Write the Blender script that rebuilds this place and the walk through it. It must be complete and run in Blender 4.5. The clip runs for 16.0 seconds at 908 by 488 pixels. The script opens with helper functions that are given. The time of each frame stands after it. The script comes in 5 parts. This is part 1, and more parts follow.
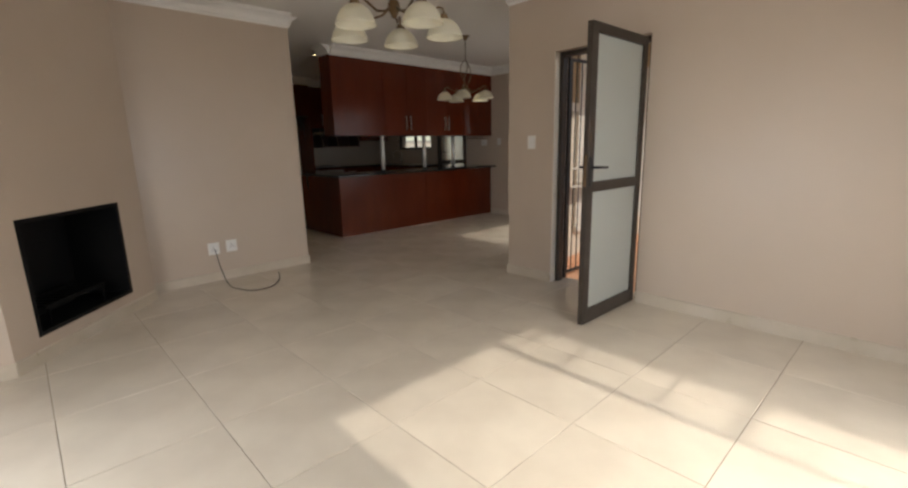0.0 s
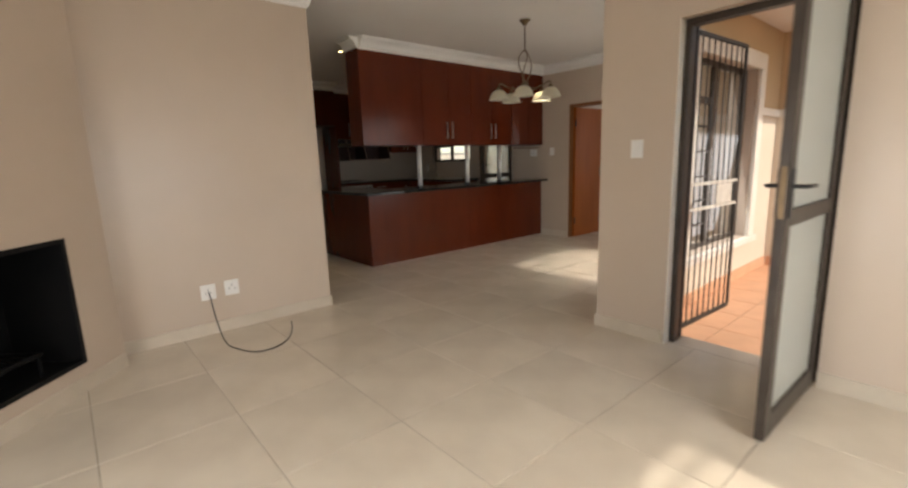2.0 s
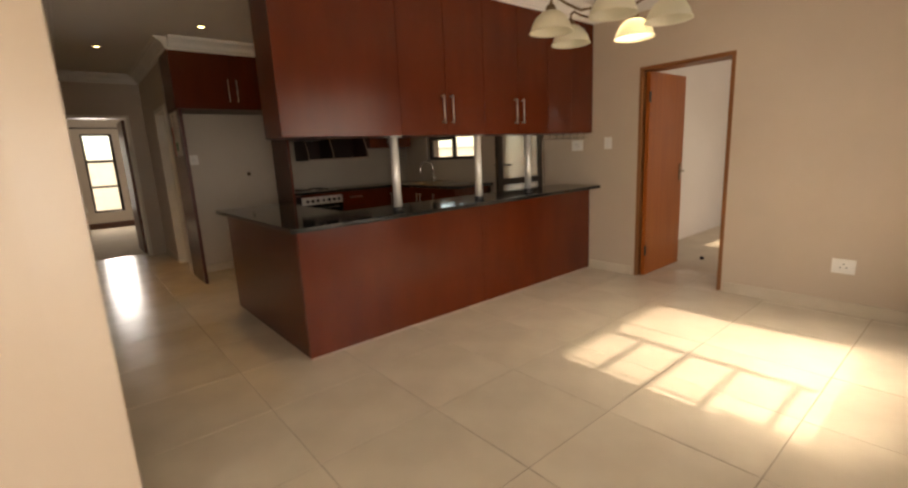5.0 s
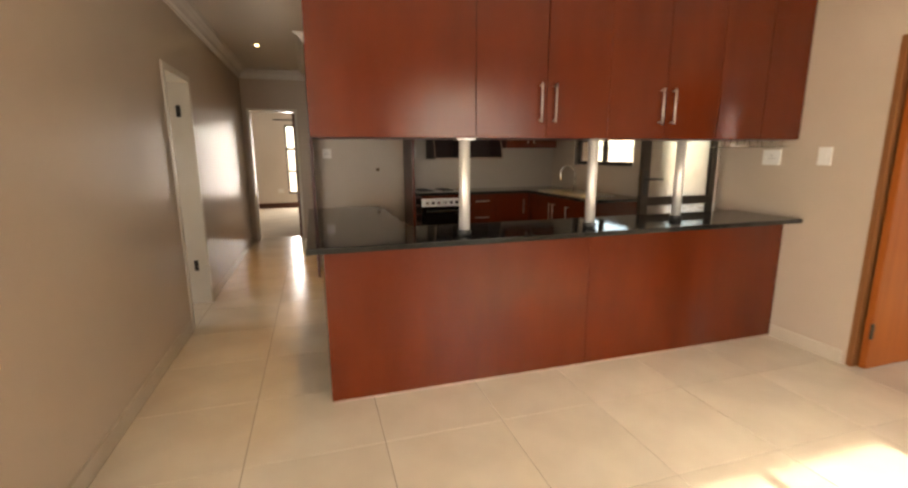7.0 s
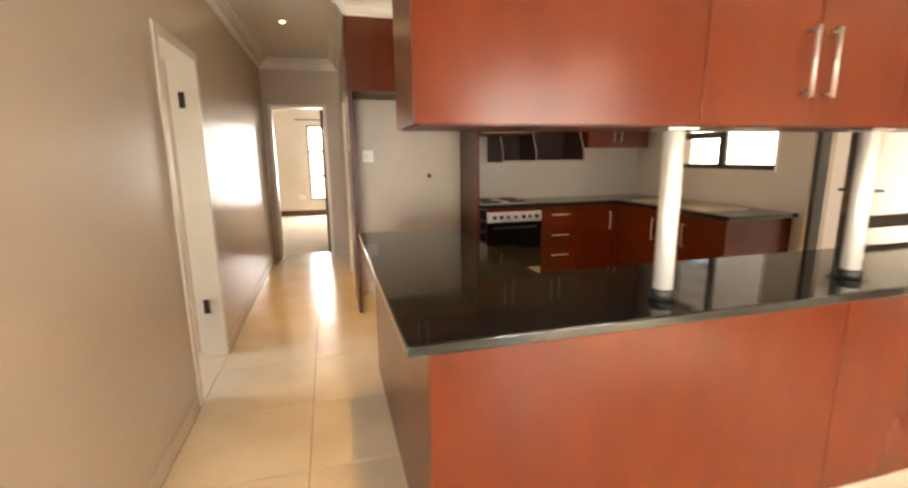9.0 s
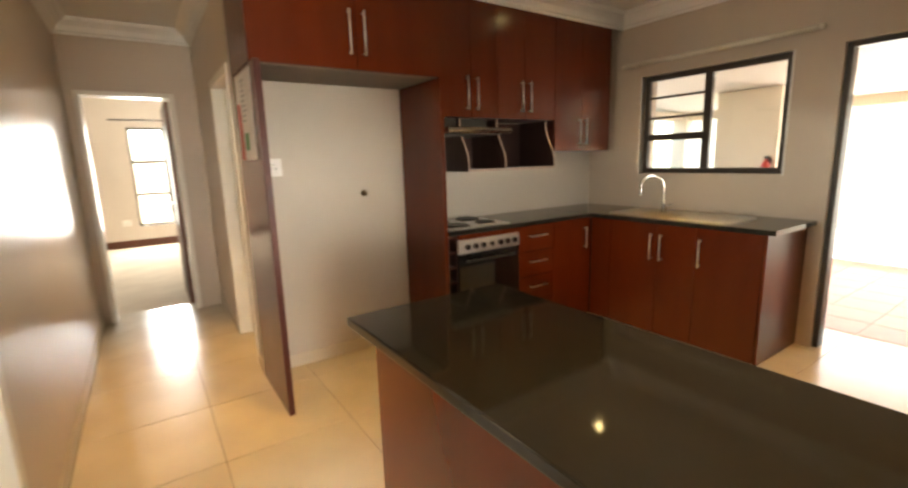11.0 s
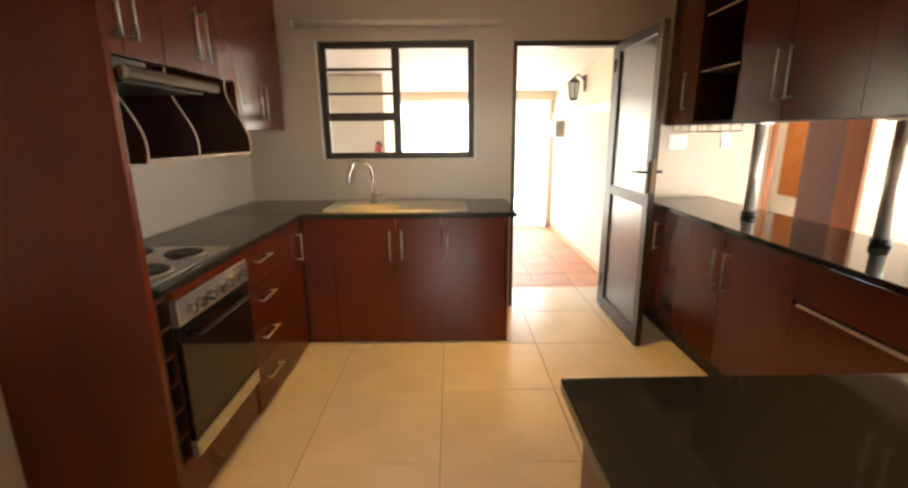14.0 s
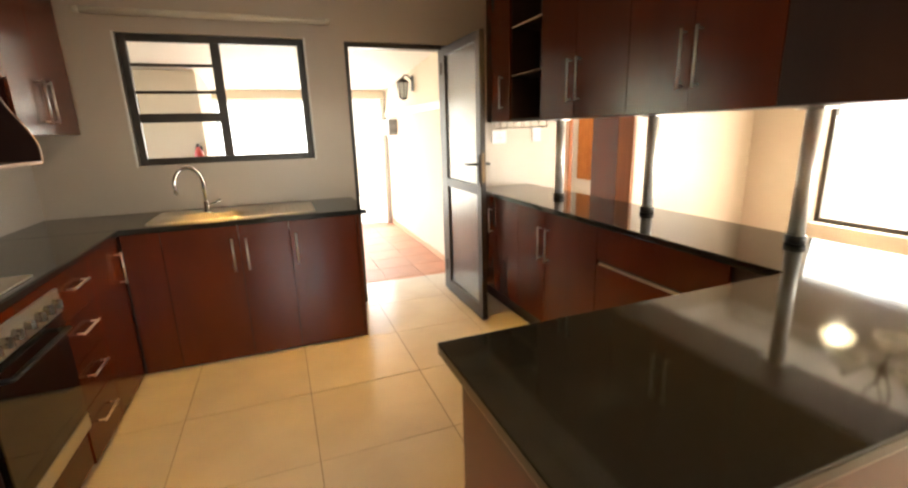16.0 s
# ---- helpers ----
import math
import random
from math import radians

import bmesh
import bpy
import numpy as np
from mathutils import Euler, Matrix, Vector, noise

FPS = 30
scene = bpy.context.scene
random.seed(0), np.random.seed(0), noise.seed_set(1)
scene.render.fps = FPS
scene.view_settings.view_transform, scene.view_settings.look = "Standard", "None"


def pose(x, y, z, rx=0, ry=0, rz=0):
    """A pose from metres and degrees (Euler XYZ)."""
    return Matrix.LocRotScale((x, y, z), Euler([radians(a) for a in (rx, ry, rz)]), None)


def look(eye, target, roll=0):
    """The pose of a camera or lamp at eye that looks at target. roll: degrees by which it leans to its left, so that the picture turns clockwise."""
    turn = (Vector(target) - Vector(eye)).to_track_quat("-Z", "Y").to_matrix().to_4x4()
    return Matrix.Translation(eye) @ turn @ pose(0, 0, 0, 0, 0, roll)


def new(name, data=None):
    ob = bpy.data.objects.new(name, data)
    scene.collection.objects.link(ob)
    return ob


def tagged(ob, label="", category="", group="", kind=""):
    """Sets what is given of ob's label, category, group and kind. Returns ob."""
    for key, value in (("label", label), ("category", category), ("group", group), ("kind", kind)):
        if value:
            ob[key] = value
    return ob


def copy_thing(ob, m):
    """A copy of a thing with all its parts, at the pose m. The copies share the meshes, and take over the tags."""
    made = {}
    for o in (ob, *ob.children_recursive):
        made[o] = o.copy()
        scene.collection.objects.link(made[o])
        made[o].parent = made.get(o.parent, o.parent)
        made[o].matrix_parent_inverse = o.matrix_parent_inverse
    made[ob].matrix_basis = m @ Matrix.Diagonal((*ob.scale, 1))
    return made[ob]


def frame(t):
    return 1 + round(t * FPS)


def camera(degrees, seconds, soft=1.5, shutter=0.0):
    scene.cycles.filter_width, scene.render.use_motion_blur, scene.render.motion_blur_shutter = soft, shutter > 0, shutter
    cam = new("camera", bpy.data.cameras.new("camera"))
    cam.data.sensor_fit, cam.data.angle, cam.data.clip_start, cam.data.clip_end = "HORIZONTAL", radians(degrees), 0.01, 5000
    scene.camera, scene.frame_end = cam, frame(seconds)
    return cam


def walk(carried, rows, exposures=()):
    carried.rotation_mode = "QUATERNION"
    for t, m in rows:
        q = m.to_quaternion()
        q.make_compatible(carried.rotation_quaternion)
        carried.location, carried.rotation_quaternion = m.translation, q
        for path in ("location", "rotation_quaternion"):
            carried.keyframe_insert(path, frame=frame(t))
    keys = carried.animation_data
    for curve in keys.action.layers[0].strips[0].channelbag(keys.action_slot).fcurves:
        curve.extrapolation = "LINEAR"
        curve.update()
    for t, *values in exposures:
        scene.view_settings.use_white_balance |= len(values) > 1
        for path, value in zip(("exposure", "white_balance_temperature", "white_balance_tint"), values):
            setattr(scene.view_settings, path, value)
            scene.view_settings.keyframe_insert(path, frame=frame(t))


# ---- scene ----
cam = camera(90.0, 16.0, soft=2.4, shutter=0.5)
EXPOSURE = [(0, 0.18, 6450, 10), (1, 0.3, 6500, 10), (1.5, 0.32, 6650, 10), (2, 0.88, 6700, 10), (2.5, 1.18, 6700, 10), (3, 1.15, 6900, 10), (5.5, 1.65, 8400, 14), (6.5, 2.05, 8250, 13), (7, 2.5, 8100, 13), (7.5, 2.75, 8000, 12), (8.5, 3.5, 7850, 11), (11, 3.85, 7600, 6), (12, 4.05, 7500, 7), (13, 3.85, 7500, 7), (14, 3.8, 7550, 8), (16, 3.82, 7400, 6)]
PATH = [
    (0, (0.526, 0.482, 1.29), (1.872, 1.9, 0.87), -1.3),
    (0.5, (0.564, 0.476, 1.271), (1.89, 1.925, 0.894), -1.6),
    (1, (0.677, 0.76, 1.245), (1.963, 2.249, 0.884), -1.8),
    (1.5, (0.865, 1.158, 1.267), (2.145, 2.653, 0.908), -2.0),
    (2, (1.108, 1.572, 1.281), (2.382, 3.07, 0.916), -1.9),
    (2.5, (1.335, 2.05, 1.289), (2.604, 3.55, 0.917), -1.9),
    (3, (1.599, 2.483, 1.295), (2.901, 3.954, 0.92), -1.7),
    (5.5, (3.137, 3.62, 1.333), (4.344, 5.162, 0.929), -3.8),
    (6, (3.438, 3.664, 1.337), (4.352, 5.399, 0.947), -2.8),
    (6.5, (3.681, 3.794, 1.363), (4.393, 5.623, 0.98), -1.6),
    (7, (3.863, 3.934, 1.388), (4.434, 5.811, 0.999), -0.3),
    (7.5, (3.865, 4.178, 1.373), (4.385, 6.071, 0.986), -0.2),
    (8, (3.796, 4.507, 1.398), (4.305, 6.401, 1.006), -0.9),
    (8.5, (3.722, 4.843, 1.392), (4.224, 6.74, 1.009), -0.7),
    (11, (3.305, 6.712, 1.419), (4.406, 8.34, 1.053), -1.7),
    (11.5, (3.285, 7.053, 1.404), (4.685, 8.433, 1.036), -2.4),
    (12, (3.308, 7.33, 1.426), (4.918, 8.444, 1.019), -2.2),
    (12.5, (3.358, 7.62, 1.413), (5.109, 8.499, 1.01), -1.3),
    (13, (3.367, 7.885, 1.422), (5.258, 8.37, 0.991), -2.4),
    (13.5, (3.441, 8.093, 1.418), (5.383, 8.23, 0.961), -1.2),
    (14, (3.572, 8.308, 1.422), (5.516, 8.299, 0.953), -0.5),
    (14.5, (3.614, 8.448, 1.426), (5.513, 8.058, 0.938), -1.6),
    (15, (3.606, 8.487, 1.417), (5.449, 7.888, 0.924), -0.9),
    (15.5, (3.567, 8.476, 1.423), (5.385, 7.805, 0.929), -1.4),
    (16, (3.46, 8.395, 1.428), (5.276, 7.714, 0.938), -1.7),
]
walk(cam, [(t, look(eye, target, roll)) for t, eye, target, roll in PATH],
     exposures=EXPOSURE)

# ---- light ----
world = bpy.data.worlds.new("world")
scene.world = world
world.use_nodes = True
wn = world.node_tree.nodes
sky = wn.new("ShaderNodeTexSky")
sky.sky_type, sky.sun_disc = "NISHITA", False
SUN_AZ, SUN_EL = 180.5, 37.0   # degrees: azimuth clockwise from +y, elevation
ROOF_EDGE = 1.90               # how far the porch roof reaches out
SPOT_POWER = 8.5
sky.sun_elevation, sky.sun_rotation = radians(SUN_EL), radians(SUN_AZ)
world.node_tree.links.new(sky.outputs[0], wn["Background"].inputs[0])
wn["Background"].inputs[1].default_value = 0.15
sun = new("sun", bpy.data.lights.new("sun", "SUN"))
sun.data.energy, sun.data.angle, sun.data.color = 1.85, radians(1.0), (1.0, 0.93, 0.82)
sun_way = Vector((math.sin(radians(SUN_AZ)) * math.cos(radians(SUN_EL)), math.cos(radians(SUN_AZ)) * math.cos(radians(SUN_EL)), math.sin(radians(SUN_EL))))
sun.rotation_euler = sun_way.to_track_quat("Z", "Y").to_euler()


def window_light(name, at, turn, width, high, power, colour=(0.93, 0.955, 1.0), down=0, spread=180):
    """Sky light in a window's opening; turn: heading in degrees of the light, 0 along +y; down: how far it slants to the floor, as light from a high sky does."""
    lamp = new(name, bpy.data.lights.new(name, "AREA"))
    lamp.data.shape, lamp.data.size, lamp.data.size_y, lamp.data.energy, lamp.data.color = "RECTANGLE", width, high, power, colour
    lamp.data.spread = radians(spread)
    lamp.matrix_basis = pose(*at, 90 - down, 0, turn)


window_light("lounge_window_light", (2.22, -0.37, 1.1), 0, 1.6, 2.0, 32, down=35)
# added fill from an unseen, assumed west opening; brightens the lounge floor
window_light("lounge_west_fill", (-0.63, 2.15, 0.78), -90, 1.8, 1.35, 36, down=48)
window_light("dining_window_light", (5.74, 3.235, 1.23), 0, 1.36, 1.6, 6, down=10)
window_light("end_window_light", (3.48, 16.88, 1.25), 180, 0.5, 1.7, 10)
window_light("side_window_light", (-0.62, 8.1, 1.5), -90, 1.75, 1.15, 9)
window_light("bedroom_window_light", (9.45, 3.2, 1.5), 0, 0.85, 1.15, 10)
# no window here: added panel at the open side stands for bright outdoors
window_light("veranda_sky_fill", (11.28, 7.9, 0.95), 90, 2.5, 1.9, 6, (0.95, 0.97, 1.0))

# ---- materials ----
def nodes_of(m):
    return m.node_tree.nodes, m.node_tree.links, m.node_tree.nodes["Principled BSDF"]


def paint(name, a, b, rough=0.5, metal=0.0, scale=1.2, fine=180.0, bump=0.05, spread=0.08, stretch=(1, 1, 1), coat=0.0, sharp=(0.35, 0.65), random_tint=0.0, spec=0.5):
    """A surface whose colour drifts from a to b in large soft patches, with fine grain in relief and gloss."""
    m = bpy.data.materials.new(name)
    m.use_nodes = True
    n, l, s = nodes_of(m)
    place = n.new("ShaderNodeTexCoord")
    scl = n.new("ShaderNodeMapping")
    scl.inputs["Scale"].default_value = stretch
    l.new(place.outputs["Object"], scl.inputs[0])
    big = n.new("ShaderNodeTexNoise")
    big.inputs["Scale"].default_value, big.inputs["Detail"].default_value = scale, 6
    l.new(scl.outputs[0], big.inputs["Vector"])
    ramp = n.new("ShaderNodeValToRGB")
    ramp.color_ramp.elements[0].position, ramp.color_ramp.elements[1].position = sharp
    ramp.color_ramp.elements[0].color, ramp.color_ramp.elements[1].color = (*a, 1), (*b, 1)
    l.new(big.outputs[0], ramp.inputs[0])
    colour = ramp.outputs[0]
    if random_tint:
        info = n.new("ShaderNodeObjectInfo")
        rng = n.new("ShaderNodeMapRange")
        rng.inputs[3].default_value, rng.inputs[4].default_value = 1 - random_tint, 1 + random_tint
        l.new(info.outputs["Random"], rng.inputs[0])
        hsv = n.new("ShaderNodeHueSaturation")
        l.new(rng.outputs[0], hsv.inputs["Value"])
        l.new(colour, hsv.inputs["Color"])
        colour = hsv.outputs[0]
    l.new(colour, s.inputs["Base Color"])
    grain = n.new("ShaderNodeTexNoise")
    grain.inputs["Scale"].default_value, grain.inputs["Detail"].default_value = fine, 3
    l.new(scl.outputs[0], grain.inputs["Vector"])
    gloss = n.new("ShaderNodeMapRange")
    gloss.inputs[3].default_value, gloss.inputs[4].default_value = max(0.02, rough - spread), min(1, rough + spread)
    l.new(big.outputs[0], gloss.inputs[0])
    l.new(gloss.outputs[0], s.inputs["Roughness"])
    if bump:
        b1 = n.new("ShaderNodeBump")
        b1.inputs["Strength"].default_value, b1.inputs["Distance"].default_value = bump, 0.002
        l.new(grain.outputs[0], b1.inputs["Height"])
        l.new(b1.outputs[0], s.inputs["Normal"])
    s.inputs["Metallic"].default_value = metal
    s.inputs["Specular IOR Level"].default_value = spec
    if coat:
        s.inputs["Coat Weight"].default_value, s.inputs["Coat Roughness"].default_value = coat, 0.12
    return m


def wood(name, dark, light, rough, bump=0.04, across=9.0, coat=0.0, spec=0.35):
    """Wood with long grain along z."""
    return paint(name, dark, light, rough, scale=2.2, fine=60, bump=bump, spread=0.05, stretch=(across, across, 0.55), coat=coat, sharp=(0.25, 0.75), spec=spec)


M_WALL = paint("beige_wall_paint", (0.50, 0.405, 0.315), (0.54, 0.44, 0.345), 0.35, scale=0.9, fine=220, bump=0.06, spread=0.04, spec=0.42)
M_WALLGLOSS = paint("beige_washable_wall_paint", (0.50, 0.405, 0.315), (0.54, 0.44, 0.345), 0.31, scale=0.9, fine=220, bump=0.02, spread=0.02, spec=0.5)
M_KITCHENWALL = paint("off_white_kitchen_paint", (0.455, 0.39, 0.32), (0.50, 0.435, 0.36), 0.4, scale=0.9, fine=220, bump=0.05, spread=0.04, spec=0.42)
M_OUTWALL = paint("cream_outside_plaster", (0.63, 0.545, 0.43), (0.69, 0.60, 0.48), 0.7, scale=1.1, fine=120, bump=0.2)
M_TANWALL = paint("tan_outside_plaster", (0.46, 0.32, 0.18), (0.50, 0.36, 0.21), 0.75, scale=1.0, fine=120, bump=0.2)
M_WHITE = paint("white_ceiling_paint", (0.74, 0.70, 0.64), (0.78, 0.75, 0.70), 0.6, scale=0.7, fine=160, bump=0.04)
M_FRAMEWHITE = paint("white_gloss_paint", (0.72, 0.67, 0.58), (0.78, 0.74, 0.66), 0.35, scale=2.5, fine=90, bump=0.03)
M_CORNICE = paint("white_cornice_plaster", (0.74, 0.71, 0.66), (0.80, 0.77, 0.72), 0.55, scale=2, fine=100, bump=0.03)
M_TILE = paint("cream_porcelain_tile", (0.62, 0.54, 0.43), (0.69, 0.61, 0.49), 0.20, scale=3.0, fine=260, bump=0.015, spread=0.06, random_tint=0.035)
M_GROUT = paint("brown_grout", (0.25, 0.20, 0.14), (0.33, 0.27, 0.20), 0.9, scale=6, fine=200, bump=0.1)
M_SKIRT = paint("cream_skirting_tile", (0.50, 0.43, 0.33), (0.57, 0.49, 0.39), 0.3, scale=4, fine=200, bump=0.02)
# one red tile in two tones: porch copy paled for sunlight, veranda left redder
M_RED = paint("sun_paled_red_tile", (0.60, 0.33, 0.195), (0.68, 0.39, 0.235), 0.5, scale=5, fine=150, bump=0.06, random_tint=0.08)
M_REDV = paint("red_veranda_tile", (0.46, 0.19, 0.10), (0.54, 0.235, 0.13), 0.5, scale=5, fine=150, bump=0.06, random_tint=0.08)
M_REDJOINT = paint("pale_joint", (0.45, 0.32, 0.22), (0.52, 0.38, 0.27), 0.9, scale=8)
M_MAHOGANY = wood("mahogany_veneer", (0.088, 0.0128, 0.0026), (0.118, 0.0175, 0.0034), 0.235, bump=0.02, across=2.2, spec=0.42)
# darker than the veneer; for bottom boards, a carcass, plinth and edges
M_DARKMAHOGANY = wood("darker_mahogany", (0.05, 0.010, 0.006), (0.075, 0.015, 0.008), 0.35, across=4.0)
# near-black brown for carcasses, shelves and one blank cabinet front
M_DARKBOARD = wood("dark_brown_board", (0.028, 0.010, 0.008), (0.040, 0.015, 0.010), 0.5, across=4.0)
M_CURTAIN = paint("orange_cloth", (0.42, 0.14, 0.03), (0.50, 0.18, 0.045), 0.85, scale=5, fine=300, bump=0.2)
M_BACKBOARD = paint("brown_backing_board", (0.13, 0.095, 0.066), (0.17, 0.125, 0.09), 0.6, scale=3, fine=120, bump=0.05)
M_PALEEDGE = wood("pale_board_edge", (0.42, 0.30, 0.24), (0.52, 0.40, 0.33), 0.5)
M_DOORWOOD = wood("orange_hardwood_door", (0.27, 0.066, 0.011), (0.37, 0.105, 0.020), 0.4, across=12.0, bump=0.08, spec=0.25)
M_DOORFRAME = wood("hardwood_door_frame", (0.20, 0.075, 0.025), (0.27, 0.11, 0.04), 0.4, across=12.0, bump=0.08)
M_DARKSKIRT = wood("dark_wood_skirting", (0.08, 0.025, 0.012), (0.12, 0.04, 0.02), 0.4)
M_CARPET = paint("beige_carpet", (0.50, 0.42, 0.32), (0.56, 0.48, 0.37), 0.95, scale=3, fine=400, bump=0.4)
M_BRONZE = paint("bronze_aluminium", (0.042, 0.031, 0.023), (0.056, 0.043, 0.033), 0.38, metal=0.0, scale=8, fine=300, bump=0.02, spec=0.3)
M_IRON = paint("black_painted_iron", (0.018, 0.015, 0.013), (0.03, 0.024, 0.02), 0.45, scale=12, fine=200, bump=0.06)
M_STEEL = paint("brushed_steel", (0.60, 0.59, 0.57), (0.69, 0.68, 0.65), 0.36, metal=1.0, scale=6, fine=250, bump=0.03, stretch=(1, 1, 14))
M_CHROME = paint("polished_chrome", (0.72, 0.71, 0.69), (0.78, 0.77, 0.75), 0.10, metal=1.0, scale=4, fine=80, bump=0.0, spread=0.03)
M_KNOB = paint("dark_polished_steel", (0.30, 0.29, 0.28), (0.38, 0.37, 0.35), 0.2, metal=1.0, scale=6, fine=80, bump=0.0)
M_POST = paint("satin_steel", (0.74, 0.72, 0.69), (0.80, 0.78, 0.75), 0.38, metal=0.55, scale=3, fine=80, bump=0.0, spread=0.03)
M_GATERAIL = paint("worn_pale_metal", (0.50, 0.45, 0.38), (0.60, 0.55, 0.47), 0.5, scale=14, fine=200, bump=0.06)
M_BLACK = paint("black_plastic", (0.012, 0.012, 0.012), (0.02, 0.02, 0.02), 0.35, scale=8, fine=250, bump=0.03)
M_OVENGLASS = paint("black_oven_glass", (0.006, 0.006, 0.006), (0.010, 0.009, 0.008), 0.06, scale=3, bump=0.0, spread=0.03)
M_PLASTIC = paint("white_plastic", (0.74, 0.72, 0.68), (0.80, 0.78, 0.74), 0.35, scale=10, fine=120, bump=0.0)
M_BRASSY = paint("antique_brass", (0.15, 0.10, 0.055), (0.22, 0.15, 0.085), 0.38, metal=0.9, scale=10, fine=150, bump=0.05)
M_HOTPLATE = paint("cast_iron_plate", (0.018, 0.016, 0.014), (0.035, 0.030, 0.026), 0.42, metal=0.3, scale=14, fine=180, bump=0.08, spread=0.1)
M_SOOT = paint("black_firebox_steel", (0.004, 0.004, 0.004), (0.008, 0.0075, 0.007), 0.55, scale=3, fine=150, bump=0.08, spread=0.15, spec=0.2)
M_POLE = paint("cream_curtain_pole", (0.66, 0.58, 0.46), (0.72, 0.64, 0.52), 0.4, scale=6, bump=0.02)
M_REDPAINT = paint("red_enamel", (0.42, 0.03, 0.025), (0.5, 0.045, 0.035), 0.35, scale=8, bump=0.02)
M_PAPER = paint("white_paper", (0.72, 0.70, 0.66), (0.78, 0.76, 0.72), 0.6, scale=8, bump=0.02)
M_GREENINK = paint("green_ink", (0.10, 0.26, 0.10), (0.14, 0.32, 0.13), 0.6, scale=8, bump=0.0)
M_REDINK = paint("red_ink", (0.48, 0.06, 0.05), (0.55, 0.09, 0.07), 0.6, scale=8, bump=0.0)
M_GREYINK = paint("grey_ink", (0.25, 0.25, 0.25), (0.32, 0.31, 0.3), 0.6, scale=8, bump=0.0)
M_CONCRETE = paint("pale_concrete_paving", (0.40, 0.37, 0.33), (0.50, 0.47, 0.42), 0.85, scale=1.5, fine=60, bump=0.2)
M_EARTH = paint("dry_ground", (0.30, 0.25, 0.17), (0.24, 0.24, 0.12), 0.95, scale=0.6, fine=30, bump=0.4)
M_ROOFTILE = paint("brown_roof_tile", (0.22, 0.11, 0.07), (0.28, 0.15, 0.10), 0.8, scale=2, fine=40, bump=0.3)


def granite():
    m = paint("black_granite", (0.010, 0.010, 0.0095), (0.018, 0.0175, 0.016), 0.07, scale=40, fine=300, bump=0.0, spread=0.02)
    n, l, s = nodes_of(m)
    speck = n.new("ShaderNodeTexVoronoi")
    speck.inputs["Scale"].default_value = 420
    place = n.new("ShaderNodeTexCoord")
    l.new(place.outputs["Object"], speck.inputs["Vector"])
    cut = n.new("ShaderNodeValToRGB")
    cut.color_ramp.elements[0].color, cut.color_ramp.elements[1].color = (0.07, 0.068, 0.06, 1), (0.0155, 0.0155, 0.014, 1)
    cut.color_ramp.elements[0].position, cut.color_ramp.elements[1].position = 0.08, 0.3
    l.new(speck.outputs["Distance"], cut.inputs[0])
    l.new(cut.outputs[0], s.inputs["Base Color"])
    return m


def glass(name, tint, rough=0.0, ior=1.45):
    m = bpy.data.materials.new(name)
    m.use_nodes = True
    _, _, s = nodes_of(m)
    s.inputs["Base Color"].default_value = (*tint, 1)
    s.inputs["Transmission Weight"].default_value = 1
    s.inputs["Roughness"].default_value = rough
    s.inputs["IOR"].default_value = ior
    return m


def frosted(name, colour, share=0.6, rough=0.3, clear=0.0):
    """Milky glass: light passes through, scattered; clear: how far the rest of it can be seen through."""
    m = bpy.data.materials.new(name)
    m.use_nodes = True
    n, l, s = nodes_of(m)
    s.inputs["Base Color"].default_value = (*colour, 1)
    s.inputs["Roughness"].default_value = rough
    s.inputs["Transmission Weight"].default_value = clear
    thru = n.new("ShaderNodeBsdfTranslucent")
    thru.inputs[0].default_value = (*colour, 1)
    mix = n.new("ShaderNodeMixShader")
    mix.inputs[0].default_value = share
    l.new(s.outputs[0], mix.inputs[1])
    l.new(thru.outputs[0], mix.inputs[2])
    l.new(mix.outputs[0], n["Material Output"].inputs[0])
    return m


def glow(name, colour, strength):
    m = bpy.data.materials.new(name)
    m.use_nodes = True
    _, _, s = nodes_of(m)
    s.inputs["Base Color"].default_value = (*colour, 1)
    s.inputs["Emission Color"].default_value = (*colour, 1)
    s.inputs["Emission Strength"].default_value = strength
    return m


M_GRANITE = granite()
M_GLASS = glass("clear_glass", (0.97, 0.98, 0.97))
M_DOORGLASS = frosted("obscure_back_door_glass", (0.94, 0.95, 0.92), 0.2, 0.2, 1.0)
M_FROST = frosted("obscure_door_glass", (0.72, 0.74, 0.70), 0.55, 0.25)
M_SHADE = frosted("alabaster_glass", (0.80, 0.76, 0.62), 0.45, 0.35)
M_BULB = glow("lit_bulb", (1.0, 0.92, 0.78), 18)
M_SPOT = glow("lit_downlight", (1.0, 0.76, 0.36), 7)

# ---- building kit ----
def slab(bm, x0, x1, y0, y1, z0, z1, bevel=0.0):
    """A box between two corners, with bevelled edges."""
    m = Matrix.Translation(((x0 + x1) / 2, (y0 + y1) / 2, (z0 + z1) / 2)) @ Matrix.Diagonal((x1 - x0, y1 - y0, z1 - z0, 1))
    made = bmesh.ops.create_cube(bm, size=1, matrix=m)["verts"]
    if bevel:
        edges = list({e for v in made for e in v.link_edges})
        bmesh.ops.bevel(bm, geom=edges, offset=bevel, segments=2, profile=0.6, affect="EDGES")


